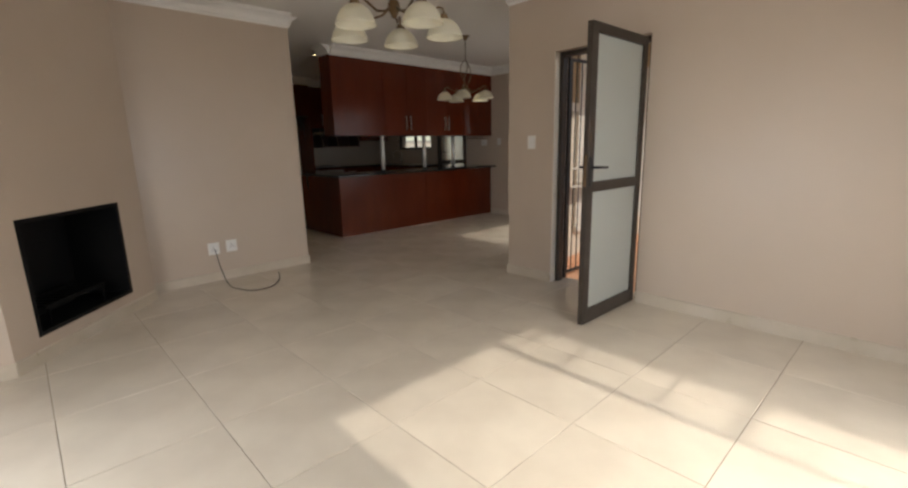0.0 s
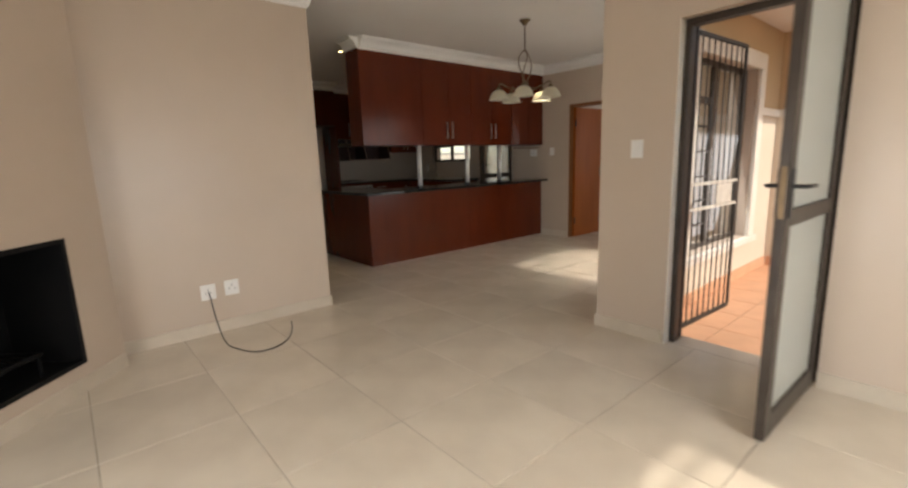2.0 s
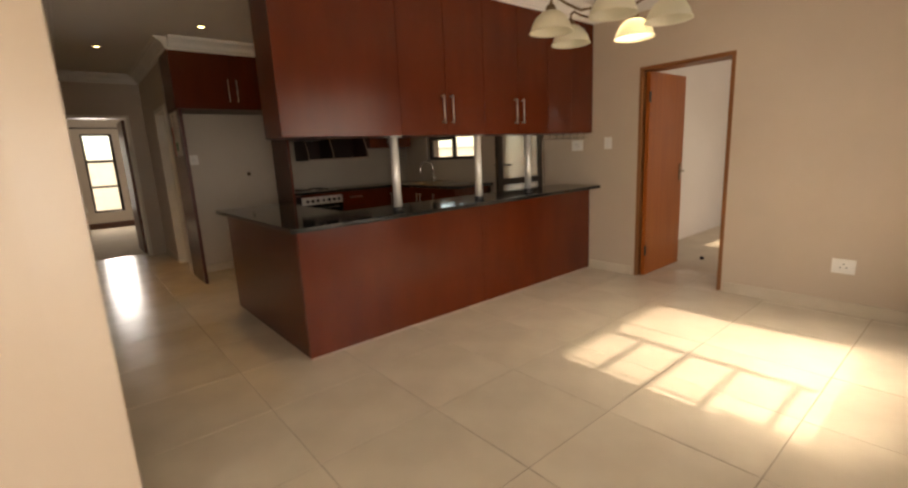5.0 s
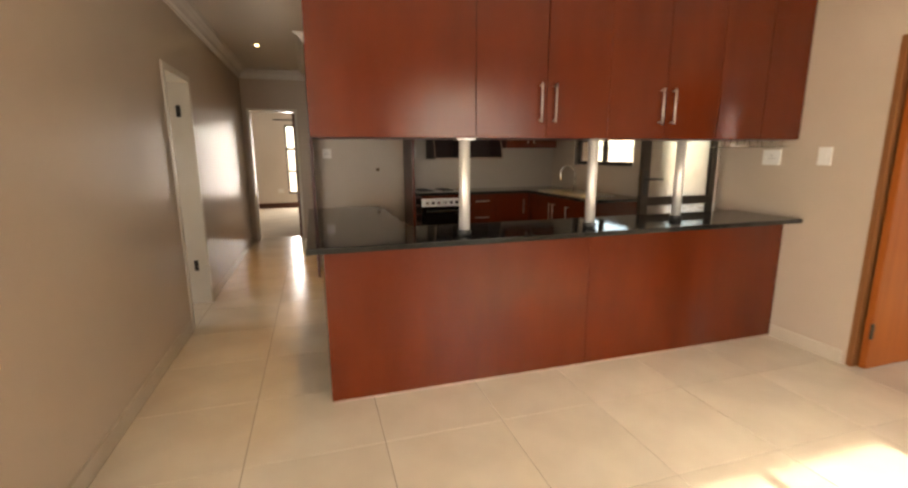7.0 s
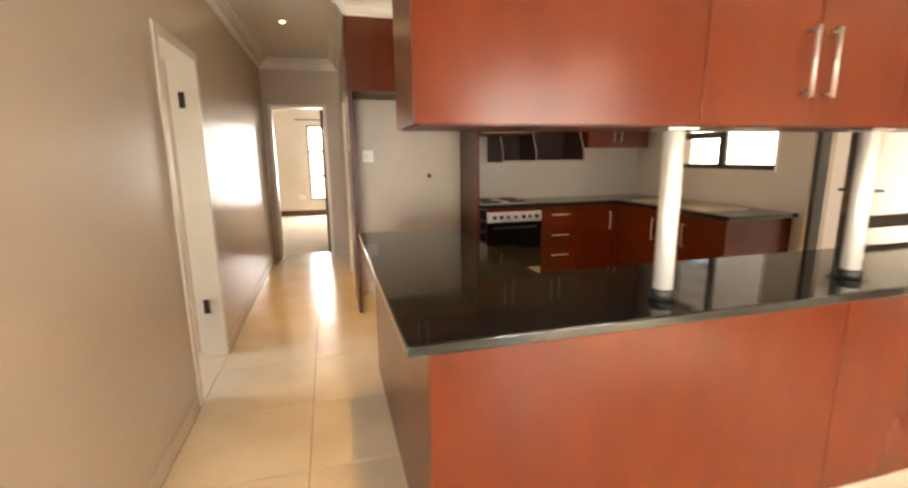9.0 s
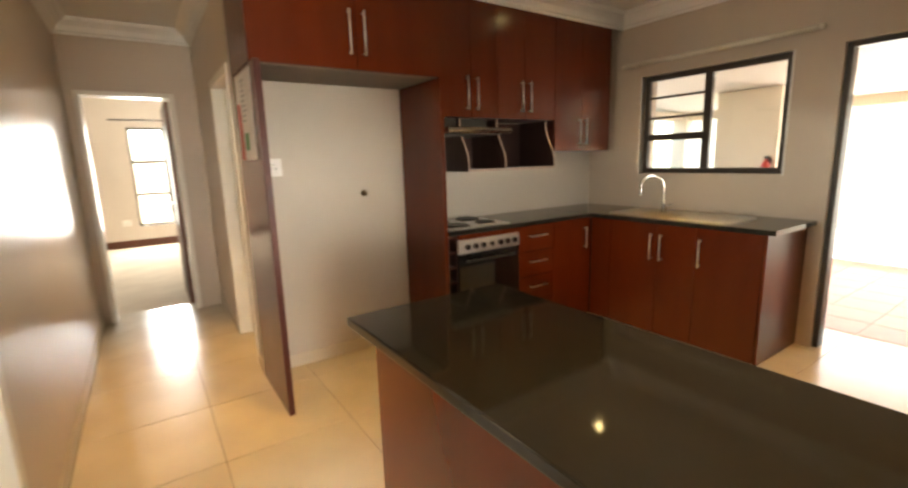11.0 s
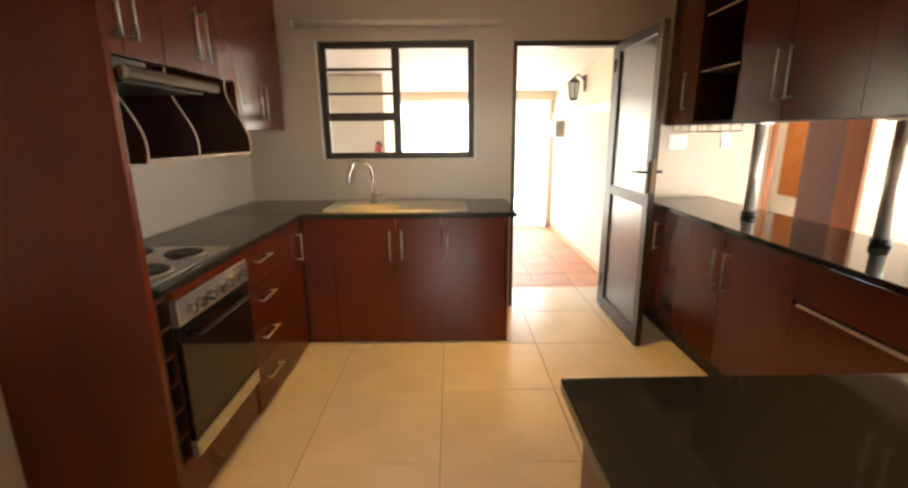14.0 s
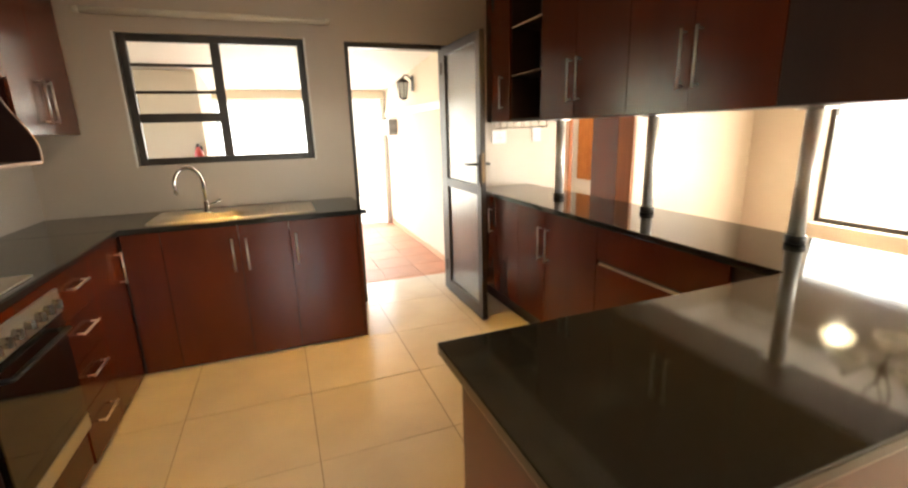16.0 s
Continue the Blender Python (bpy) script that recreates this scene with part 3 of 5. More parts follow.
# bedroom door
door_frame("door_bedroom_frame", "brown hardwood door frame", "y", XK + 0.11, 5.03, 5.86, 2.05, 0.22, 0.035, M_DOORFRAME)
leaf = thing("bedroom_door", "orange-brown hardwood door standing open into the bedroom", "door", (7.19, 5.78, 0))
boxes("leaf", M_DOORWOOD, [(7.185, 7.945, 5.762, 5.802, 0.012, 2.005)], leaf, 0.003)
bm = bmesh.new()
tube(bm, [(7.885, 5.762, 1.03), (7.885, 5.717, 1.03), (7.775, 5.714, 1.03)], 0.009)
slab(bm, 7.865, 7.905, 5.754, 5.762, 0.93, 1.11, 0.003)
finish(bm, "lever_handle", M_BRASSY, leaf, smooth=False)
for z in (0.22, 1.72):
    boxes("hinge", M_IRON, [(7.168, 7.188, 5.748, 5.763, z, z + 0.1)], leaf, 0.002, label="dark steel hinge")
turned("door_stop", M_BLACK, [(0.02, 0), (0.022, 0.006), (0.018, 0.03), (0.01, 0.034)], (8.25, 5.62, 0.0))
tagged(bpy.data.objects["door_stop"], "black rubber door stop on the bedroom floor", "door stop")

# passage doors
door_frame("door_passage_frame", "white painted timber door frame", "y", XP - 0.075, 7.88, 8.68, 2.07, 0.17, 0.06, M_FRAMEWHITE)
for z in (0.32, 1.72):
    tagged(boxes("frame_hinge", M_IRON, [(XP - 0.11, XP - 0.075, 8.612, 8.621, z, z + 0.1)], bevel=0.002), "dark steel hinge on a white door frame", "hinge", "hinges on the frame")
door_frame("door_bathroom_frame", "white painted timber door frame", "y", XF + 0.075, 10.05, 10.87, 2.07, 0.17, 0.055, M_FRAMEWHITE)
shut = thing("bathroom_door", "white painted flush door standing shut", "door", (XF + 0.11, 10.46, 0))
boxes("leaf", M_FRAMEWHITE, [(XF + 0.09, XF + 0.13, 10.108, 10.812, 0.01, 2.01)], shut, 0.003)
bm = bmesh.new()
tube(bm, [(XF + 0.09, 10.17, 1.03), (XF + 0.045, 10.17, 1.03), (XF + 0.042, 10.28, 1.03)], 0.009)
finish(bm, "lever_handle", M_STEEL, shut)
door_frame("door_end_frame", "white painted timber door frame", "x", YEND + 0.07, 2.916, 3.659, 2.099, 0.19, 0.04, M_FRAMEWHITE)
inner = thing("end_room_door", "dark wooden door standing open into the end room", "door", (3.58, 12.1, 0))
boxes("leaf", M_DARKSKIRT, [(3.575, 3.615, 12.08, 12.84, 0.012, 2.05)], inner, 0.003)
boxes("lever_handle", M_STEEL, [(3.53, 3.575, 12.7, 12.8, 1.02, 1.04)], inner, 0.004)


# ---- rooms beyond the openings ----
def room(tag, x0, x1, y0, y1, skip, window_side, span, floor_mat, wall_mat):
    """A plain closed room; skip: the side that the house's own wall closes."""
    tagged(boxes("floor_" + tag, floor_mat, [(x0, x1, y0, y1, -0.1, -0.001)]), kind="structure")
    tagged(boxes("ceiling_" + tag, M_WHITE, [(x0, x1, y0, y1, CEIL, CEIL + 0.1)]), kind="structure")
    a, b, c, d = span
    hole = [(a, b, c, d)]
    if skip != "w":
        wall_y("wall_%s_west" % tag, x0 - 0.15, x0, y0, y1, CEIL, hole if window_side == "w" else (), wall_mat)
    if skip != "e":
        wall_y("wall_%s_east" % tag, x1, x1 + 0.15, y0, y1, CEIL, hole if window_side == "e" else (), wall_mat)
    if skip != "s":
        wall_x("wall_%s_south" % tag, x0 - 0.15, x1 + 0.15, y0 - 0.15, y0, CEIL, hole if window_side == "s" else (), wall_mat)
    if skip != "n":
        wall_x("wall_%s_north" % tag, x0 - 0.15, x1 + 0.15, y1, y1 + 0.15, CEIL, hole if window_side == "n" else (), wall_mat)


M_PALEWALL = paint("pale_bedroom_paint", (0.60, 0.53, 0.46), (0.65, 0.58, 0.51), 0.5, scale=0.9, fine=200, bump=0.05)
room("end", 1.6, 4.4, YEND + 0.155, 16.85, "s", "n", (3.19, 3.77, 0.37, 2.15), M_CARPET, M_PALEWALL)
wall_x("wall_end_south", 1.45, 2.70, YEND + 0.155, YEND + 0.3, CEIL, (), M_PALEWALL)
wall_x("wall_end_south_east", XF + 0.155, 4.55, YEND + 0.155, YEND + 0.3, CEIL, (), M_PALEWALL)
window("window_end_room", "x", 16.92, 3.19, 3.77, 0.37, 2.15, 3.74, True, (), None)
for z in (0.93, 1.51):
    tagged(boxes("window_bar_trim", M_BRONZE, [(3.23, 3.72, 16.90, 16.94, z, z + 0.05)], bevel=0.003), kind="structure")
bm = bmesh.new()
skirting(bm, (1.6, 16.85), (4.4, 16.85), (0, -1), 0.13, 0.018)
skirting(bm, (1.6, 12.3), (1.6, 16.85), (1, 0), 0.13, 0.018)
tagged(finish(bm, "baseboard_end_room", M_DARKSKIRT), kind="structure")
pole = thing("dark_curtain_pole", "dark metal curtain pole above the end room window", "curtain pole", (3.4, 16.78, 2.26))
bar("pole", M_IRON, [(2.95, 16.77, 2.27), (3.95, 16.77, 2.27)], 0.014, pole)
for x in (3.05, 3.85):
    bar("bracket", M_IRON, [(x, 16.77, 2.27), (x, 16.849, 2.27)], 0.01, pole)
room("side", -0.6, XP - 0.155, 6.2, 9.6, "e", "w", (7.2, 9.0, 0.9, 2.1), M_TILE, M_WALL)
wall_y("wall_side_east", XP - 0.30, XP - 0.155, 6.2, 7.86, CEIL, (), M_WALL)
wall_y("wall_side_east_north", XP - 0.30, XP - 0.155, 8.70, 9.6, CEIL, (), M_WALL)
room("bath", XF + 0.155, 5.6, 10.1, 11.5, "w", "n", (4.4, 5.2, 1.4, 2.0), M_TILE, M_WALL)
room("bedroom", XK + 0.225, 10.75, 3.25, 6.30, "w", "s", (9.0, 9.9, 0.9, 2.1), M_CARPET, M_PALEWALL)

robe = thing("bedroom_wardrobe", "tall mahogany wardrobe beside the bedroom door", "wardrobe", (7.65, 4.4, 0))
boxes("carcass", M_MAHOGANY, [(7.392, 7.90, 3.7, 4.98, 0.01, 2.42)], robe, 0.003)
for k in range(3):
    d = boxes("door", M_MAHOGANY, [(7.902, 7.92, 3.705 + k * 0.425, 4.125 + k * 0.425, 0.08, 2.41)], robe, 0.002)
    pull(d, (7.92, 4.08 + k * 0.425, 1.0), (7.92, 4.08 + k * 0.425, 1.25), (0.03, 0, 0))
tagged(boxes("door_threshold_trim", M_TILE, [(4.121, 4.299, 2.092, 2.843, -0.002, 0.001)], bevel=0.002), kind="structure")

# curtain beside the bedroom window
drape = thing("bedroom_curtain", "orange-brown curtain hanging beside the bedroom window", "curtain", (10.2, 3.36, 0.5))
bm = bmesh.new()
back = []
for k in range(41):
    u = k / 40
    back.append((9.95 + 0.5 * u, 3.34 + 0.028 * math.sin(u * 2 * math.pi * 6)))
prism(bm, lambda e: [(x, y, e) for x, y in back] + [(x, y + 0.006, e) for x, y in back[::-1]], 0.5, 2.22)
finish(bm, "cloth", M_CURTAIN, drape, smooth=True)
bar("rod", M_IRON, [(8.2, 3.34, 2.235), (10.5, 3.34, 2.235)], 0.012, drape, 10)
for x in (8.3, 10.4):
    bar("bracket", M_IRON, [(x, 3.34, 2.235), (x, 3.251, 2.235)], 0.008, drape, 8)

# ---- kitchen ----
TOP, THICK = 0.925, 0.032


def worktop_bits(bm, rects, bevel=0.006):
    for x0, x1, y0, y1 in rects:
        slab(bm, x0, x1, y0, y1, TOP - THICK, TOP, bevel)


def panel_x(parent, y, x0, x1, z0, z1, out, name="door", gap=0.0015, mat=None):
    """A flat cabinet front in a plane y, facing out (+1 or -1 along y)."""
    lo, hi = sorted((y, y - out * 0.018))
    return boxes(name, mat or M_MAHOGANY, [(x0 + gap, x1 - gap, lo, hi, z0 + gap, z1 - gap)], parent, 0.0012)


def panel_y(parent, x, y0, y1, z0, z1, out, name="door", gap=0.0015, mat=None):
    lo, hi = sorted((x, x - out * 0.018))
    return boxes(name, mat or M_MAHOGANY, [(lo, hi, y0 + gap, y1 - gap, z0 + gap, z1 - gap)], parent, 0.0012)


# breakfast counter: base units with granite top, L-shaped
IW, IE, IS, IN = 3.885, XK, 6.395, 6.80
PE, PN = 4.33, 8.06
counter = thing("breakfast_counter", "L-shaped mahogany counter with a black granite top", "kitchen counter", (5.5, 6.6, 0))
bm = bmesh.new()
slab(bm, IW + 0.02, IE - 0.001, IS + 0.02, IN - 0.02, 0.004, TOP - THICK - 0.002)
slab(bm, IW + 0.02, PE - 0.02, IN - 0.02, PN - 0.02, 0.004, TOP - THICK - 0.002)
finish(bm, "carcass", M_DARKBOARD, counter)
panel_x(counter, IS, IW, 5.52, 0.006, TOP - THICK - 0.001, -1, "front_panel")
panel_x(counter, IS, 5.52, IE - 0.002, 0.006, TOP - THICK - 0.001, -1, "front_panel")
panel_y(counter, IW, IS + 0.018, PN, 0.006, TOP - THICK - 0.001, -1, "side_panel")
panel_x(counter, PN, IW + 0.018, PE, 0.006, TOP - THICK - 0.001, 1, "end_panel")
panel_y(counter, PE, IN + 0.0, PN - 0.018, 0.006, TOP - THICK - 0.001, 1, "side_panel")
boxes("kick_strip", M_PALEEDGE, [(IW, IE - 0.002, IS - 0.004, IS - 0.001, 0.0, 0.007)], counter, label="pale chipped bottom edge")
bm = bmesh.new()
ell = [(3.80, 6.26), (XK - 0.003, 6.26), (XK - 0.003, 6.825), (4.43, 6.825), (4.43, 8.083), (3.80, 8.083)]
prism(bm, lambda e: [(x, y, e) for x, y in ell], TOP - THICK, TOP)
bmesh.ops.bevel(bm, geom=list(bm.edges), offset=0.005, segments=2, profile=0.6, affect="EDGES")
finish(bm, "granite_top", M_GRANITE, counter, label="polished black granite worktop")
for x0, x1, hx in ((6.72, XK - 0.004, 6.80), (6.0, 6.72, None), (5.46, 6.0, None), (4.66, 5.46, None)):
    if x0 == 6.0:
        d = panel_x(counter, IN, 6.0, 6.36, 0.1, TOP - THICK - 0.004, 1)
        pull(d, (6.035, IN, 0.57), (6.035, IN, 0.77), (0, 0.03, 0))
        d = panel_x(counter, IN, 6.36, 6.72, 0.1, TOP - THICK - 0.004, 1)
    elif x0 == 5.46:
        d = panel_x(counter, IN, 5.46, 6.0, 0.1, TOP - THICK - 0.004, 1)
        pull(d, (5.945, IN, 0.57), (5.945, IN, 0.77), (0, 0.03, 0))
    elif x0 == 4.66:
        d = panel_x(counter, IN, 4.66, 5.46, 0.70, TOP - THICK - 0.004, 1, "drawer_front")
        boxes("edge_grip", M_PALEEDGE, [(4.80, 5.42, IN + 0.001, IN + 0.016, 0.682, 0.694)], counter, 0.002, label="pale drawer edge strip")
        d = panel_x(counter, IN, 4.66, 5.46, 0.1, 0.68, 1, "drawer_front")
    else:
        d = panel_x(counter, IN, x0, x1, 0.1, TOP - THICK - 0.004, 1)
        pull(d, (hx, IN, 0.60), (hx, IN, 0.78), (0, 0.03, 0))
boxes("plinth", M_DARKMAHOGANY, [(4.40, XK - 0.002, IN - 0.06, IN - 0.045, 0.002, 0.1)], counter)

# cabinets that hang over the counter
UB, UT, US, UN = 1.475, 2.56, 6.37, 6.67
over = thing("wall_cabinet_over_counter", "long mahogany cabinet hanging from the ceiling above the counter", "cabinet", (5.5, 6.52, UB))
bm = bmesh.new()
slab(bm, 3.873, 6.29, US + 0.02, UN - 0.02, UB + 0.002, UT)
slab(bm, 6.74, XK - 0.001, US + 0.02, UN - 0.02, UB + 0.002, UT)
slab(bm, 6.29, 6.74, US + 0.02, US + 0.04, UB + 0.002, UT)
slab(bm, 6.29, 6.74, US + 0.04, UN - 0.005, UB + 0.002, UB + 0.02)
finish(bm, "carcass", M_DARKBOARD, over)
boxes("bottom_board", M_DARKMAHOGANY, [(3.87, XK - 0.002, US + 0.019, UN - 0.019, UB - 0.002, UB + 0.001)], over)
panel_y(over, 3.855, US, UN, UB, UT, -1, "end_panel")
edges = (3.857, 4.735, 5.165, 5.58, 5.995, 6.41, 6.80, XK - 0.002)
for a, b in zip(edges, edges[1:]):
    d = panel_x(over, US, a, b, UB, UT, -1)
    for hx in ((a + 0.045,) if a in (5.165, 5.995) else (b - 0.045,) if b in (5.165, 5.995) else ()):
        pull(d, (hx, US, 1.575), (hx, US, 1.765), (0, -0.03, 0))
for a, b, hx in ((3.857, 4.66, None), (4.66, 5.055, 5.015), (5.055, 5.45, 5.095), (5.45, 5.90, 5.855), (5.90, 6.29, 5.945), (6.74, XK - 0.002, 6.86)):
    # the front without a handle takes the dark board
    d = panel_x(over, UN, a, b, UB, UT, 1, mat=None if hx else M_DARKBOARD)
    if hx:
        pull(d, (hx, UN, 1.585), (hx, UN, 1.81), (0, 0.03, 0))
for z in (1.80, 2.14):
    boxes("shelf", M_DARKBOARD, [(6.30, 6.73, US + 0.045, UN - 0.02, z, z + 0.016)], over, 0.001)
    boxes("shelf_lip", M_PALEEDGE, [(6.30, 6.73, UN - 0.019, UN - 0.012, z + 0.002, z + 0.014)], over, 0.001)

# steel posts between counter and cabinet
first = None
for x, y in ((4.68, 6.41), (5.515, 6.41), (6.275, 6.51)):
    if first is None:
        first = thing("counter_post", "brushed steel post between granite counter and cabinet", "post", (x, 6.41, TOP), "posts on the counter")
        turned("shaft", M_POST, [(0.031, 0.0), (0.031, UB - TOP)], (x, 6.41, TOP), first, 20)
        turned("collar", M_BLACK, [(0.036, 0.001), (0.04, 0.006), (0.04, 0.03), (0.036, 0.034)], (x, 6.41, TOP), first, 20, label="black base collar")
        boxes("top_plate", M_STEEL, [(x - 0.055, x + 0.055, 6.37, 6.45, UB - 0.012, UB - 0.003)], first, 0.002)
    else:
        copy_thing(first, Matrix.Translation((x, y, TOP)))

# wire rack for stemmed glasses under the cabinet
rack = thing("stemware_rack", "thin chrome wire rack for glasses under the cabinet", "glass rack", (6.86, 6.5, UB - 0.05))
for k in range(5):
    x = 6.60 + k * 0.12
    bar("rail", M_CHROME, [(x, 6.42, UB - 0.002), (x, 6.42, UB - 0.045), (x + 0.02, 6.42, UB - 0.05), (x + 0.02, 6.62, UB - 0.05), (x + 0.04, 6.62, UB - 0.045), (x + 0.04, 6.62, UB - 0.002)], 0.003, rack, 6)
bar("cross_wire", M_CHROME, [(6.58, 6.42, UB - 0.045), (7.14, 6.42, UB - 0.045)], 0.003, rack, 6)

# stove wall
BF = 9.31     # fronts
tall = thing("tall_panel", "tall dark mahogany panel beside the stove", "panel", (5.0, 9.6, 0))
boxes("board", M_MAHOGANY, [(4.985, 5.015, 9.31, YK - 0.002, 0.0, 1.945)], tall, 0.002)
side = thing("fridge_side_panel", "tall mahogany panel beside the empty fridge space", "panel", (3.86, 9.55, 0))
boxes("board", M_MAHOGANY, [(XF - 0.012, XF + 0.018, 9.24, YK - 0.002, 0.0, 1.945)], side, 0.002)
boxes("edge", M_DARKMAHOGANY, [(XF - 0.014, XF + 0.02, 9.228, 9.24, 0.0, 1.945)], side, 0.002)
fr = thing("fridge_top_cabinet", "mahogany cabinet above the empty fridge space", "cabinet", (4.43, 9.6, 1.95))
boxes("carcass", M_DARKBOARD, [(XF - 0.01, 5.015, 9.35, YK - 0.002, 1.95, 2.56)], fr)
boxes("underside", M_BACKBOARD, [(XF + 0.02, 4.984, 9.352, YK - 0.003, 1.944, 1.949)], fr)
for a, b, hx in ((XF - 0.012, 4.435, 4.39), (4.435, 5.015, 4.48)):
    d = panel_x(fr, 9.33, a, b, 1.948, 2.56, -1)
    pull(d, (hx, 9.33, 2.04), (hx, 9.33, 2.26), (0, -0.03, 0))
panel_y(fr, XF - 0.014, 9.332, YK - 0.002, 1.948, 2.56, -1, "end_panel")
up = thing("wall_cabinets_stove", "mahogany wall cabinets above the stove", "cabinet", (6.1, 9.7, 1.46))
bm = bmesh.new()
slab(bm, 5.02, 6.29, 9.55, YK - 0.002, 1.722, 2.56)
slab(bm, 6.29, 7.006, 9.55, YK - 0.002, 1.462, 2.56)
finish(bm, "carcass", M_DARKMAHOGANY, up)
for a, b, z, hx in ((5.018, 5.405, 1.72, 5.36), (5.405, 5.66, 1.72, 5.45), (5.66, 5.945, 1.72, 5.90), (5.945, 6.29, 1.72, 5.99), (6.29, 6.63, 1.46, 6.588), (6.63, 7.025, 1.46, 6.672)):
    d = panel_x(up, 9.53, a, b, z, 2.56, -1)
    pull(d, (hx, 9.53, z + 0.07), (hx, 9.53, z + 0.28 if z > 1.6 else z + 0.27), (0, -0.03, 0))
panel_y(up, 7.025, 9.53, YK - 0.002, 1.46, 2.56, 1, "end_panel")

# open box shelf with wavy sides under the wall cabinets
shelf = thing("open_box_shelf", "dark open box shelf with wavy sides under cabinets", "shelf", (5.72, 9.65, 1.325))


def wavy_side(x):
    bm = bmesh.new()
    pts = [(YK - 0.003, 1.325)]
    for k in range(11):
        u = k / 10
        pts.append((9.44 + 0.10 * (0.5 - 0.5 * math.cos(math.pi * u)) * (0.75 + 0.25 * u) - 0.012 * math.sin(2 * math.pi * u), 1.325 + 0.39 * u))
    pts.append((YK - 0.003, 1.715))
    prism(bm, lambda e: [(e, y, z) for y, z in pts], x - 0.009, x + 0.009)
    finish(bm, "side", M_DARKBOARD, shelf)
    bm = bmesh.new()
    prism(bm, lambda e: [(e, y - 0.003, z) for y, z in pts[1:-1]] + [(e, y, z) for y, z in pts[-2:0:-1]], x - 0.0045, x + 0.0045)
    finish(bm, "edge_strip", M_PALEEDGE, shelf, label="pale front edge")


for x in (5.30, 5.655, 6.19):
    wavy_side(x)
boxes("back", M_DARKBOARD, [(5.31, 6.18, YK - 0.016, YK - 0.004, 1.325, 1.715)], shelf)
boxes("bottom", M_DARKBOARD, [(5.309, 5.646, 9.445, YK - 0.017, 1.325, 1.341), (5.664, 6.181, 9.445, YK - 0.017, 1.325, 1.341)], shelf, 0.001)
boxes("bottom_edge", M_PALEEDGE, [(5.309, 5.646, 9.437, 9.4445, 1.326, 1.340), (5.664, 6.181, 9.437, 9.4445, 1.326, 1.340)], shelf)

hood = thing("cooker_hood", "slim steel pull-out cooker hood under the cabinet", "cooker hood", (5.32, 9.6, 1.63))
boxes("body", M_BLACK, [(5.02, 5.57, 9.562, YK - 0.018, 1.60, 1.718)], hood, 0.003)
bm = bmesh.new()
outline = [(9.56, 1.640), (9.32, 1.622), (9.30, 1.634), (9.285, 1.637), (9.272, 1.628), (9.268, 1.612), (9.274, 1.598), (9.29, 1.592), (9.31, 1.598), (9.56, 1.612)]
prism(bm, lambda e: [(e, y, z) for y, z in outline], 5.02, 5.57)
finish(bm, "visor", M_KNOB, hood, label="pulled-out rounded steel visor")
boxes("filter", M_BLACK, [(5.06, 5.53, 9.32, 9.80, 1.588, 1.5965)], hood, 0.002)

# base units along the stove wall
base = thing("base_cabinets_stove", "mahogany base cabinets with drawers beside the stove", "cabinet", (6.0, 9.6, 0))
boxes("carcass", M_DARKBOARD, [(5.66, XK - 0.002, 9.335, YK - 0.002, 0.004, TOP - THICK - 0.002)], base)
boxes("plinth", M_MAHOGANY, [(5.018, 6.52, 9.335, 9.35, 0.0, 0.20), (5.018, 5.66, BF + 0.004, 9.334, 0.03, 0.215)], base, 0.002)
zs = (0.015, 0.27, 0.475, 0.68, TOP - THICK - 0.004)
for a, b in zip(zs, zs[1:]):
    d = panel_x(base, BF, 5.67, 6.06, a, b, -1, "drawer_front")
    pull(d, (5.79, BF, (a + b) / 2 + 0.02), (5.95, BF, (a + b) / 2 + 0.02), (0, -0.03, 0))
d = panel_x(base, BF, 6.06, 6.52, 0.015, TOP - THICK - 0.004, -1)
pull(d, (6.435, BF, 0.64), (6.435, BF, 0.80), (0, -0.03, 0))
boxes("filler_strip", M_MAHOGANY, [(5.092, 5.653, BF - 0.018, BF + 0.01, 0.8575, 0.8915)], base, 0.0012)
wine = thing("bottle_rack", "narrow dark wooden bottle rack column beside the oven", "bottle rack", (5.05, 9.5, 0.2))
bm = bmesh.new()
slab(bm, 5.017, 5.023, BF, YK - 0.01, 0.22, TOP - THICK - 0.003)
slab(bm, 5.082, 5.088, BF, YK - 0.01, 0.22, TOP - THICK - 0.003)
slab(bm, 5.023, 5.082, YK - 0.05, YK - 0.04, 0.22, TOP - THICK - 0.003)
finish(bm, "frame", M_DARKBOARD, wine)
for k in range(7):
    z = 0.22 + k * 0.108
    boxes("divider", M_DARKMAHOGANY, [(5.0232, 5.0818, BF + 0.002, YK - 0.05, z, z + 0.012)], wine, 0.001)

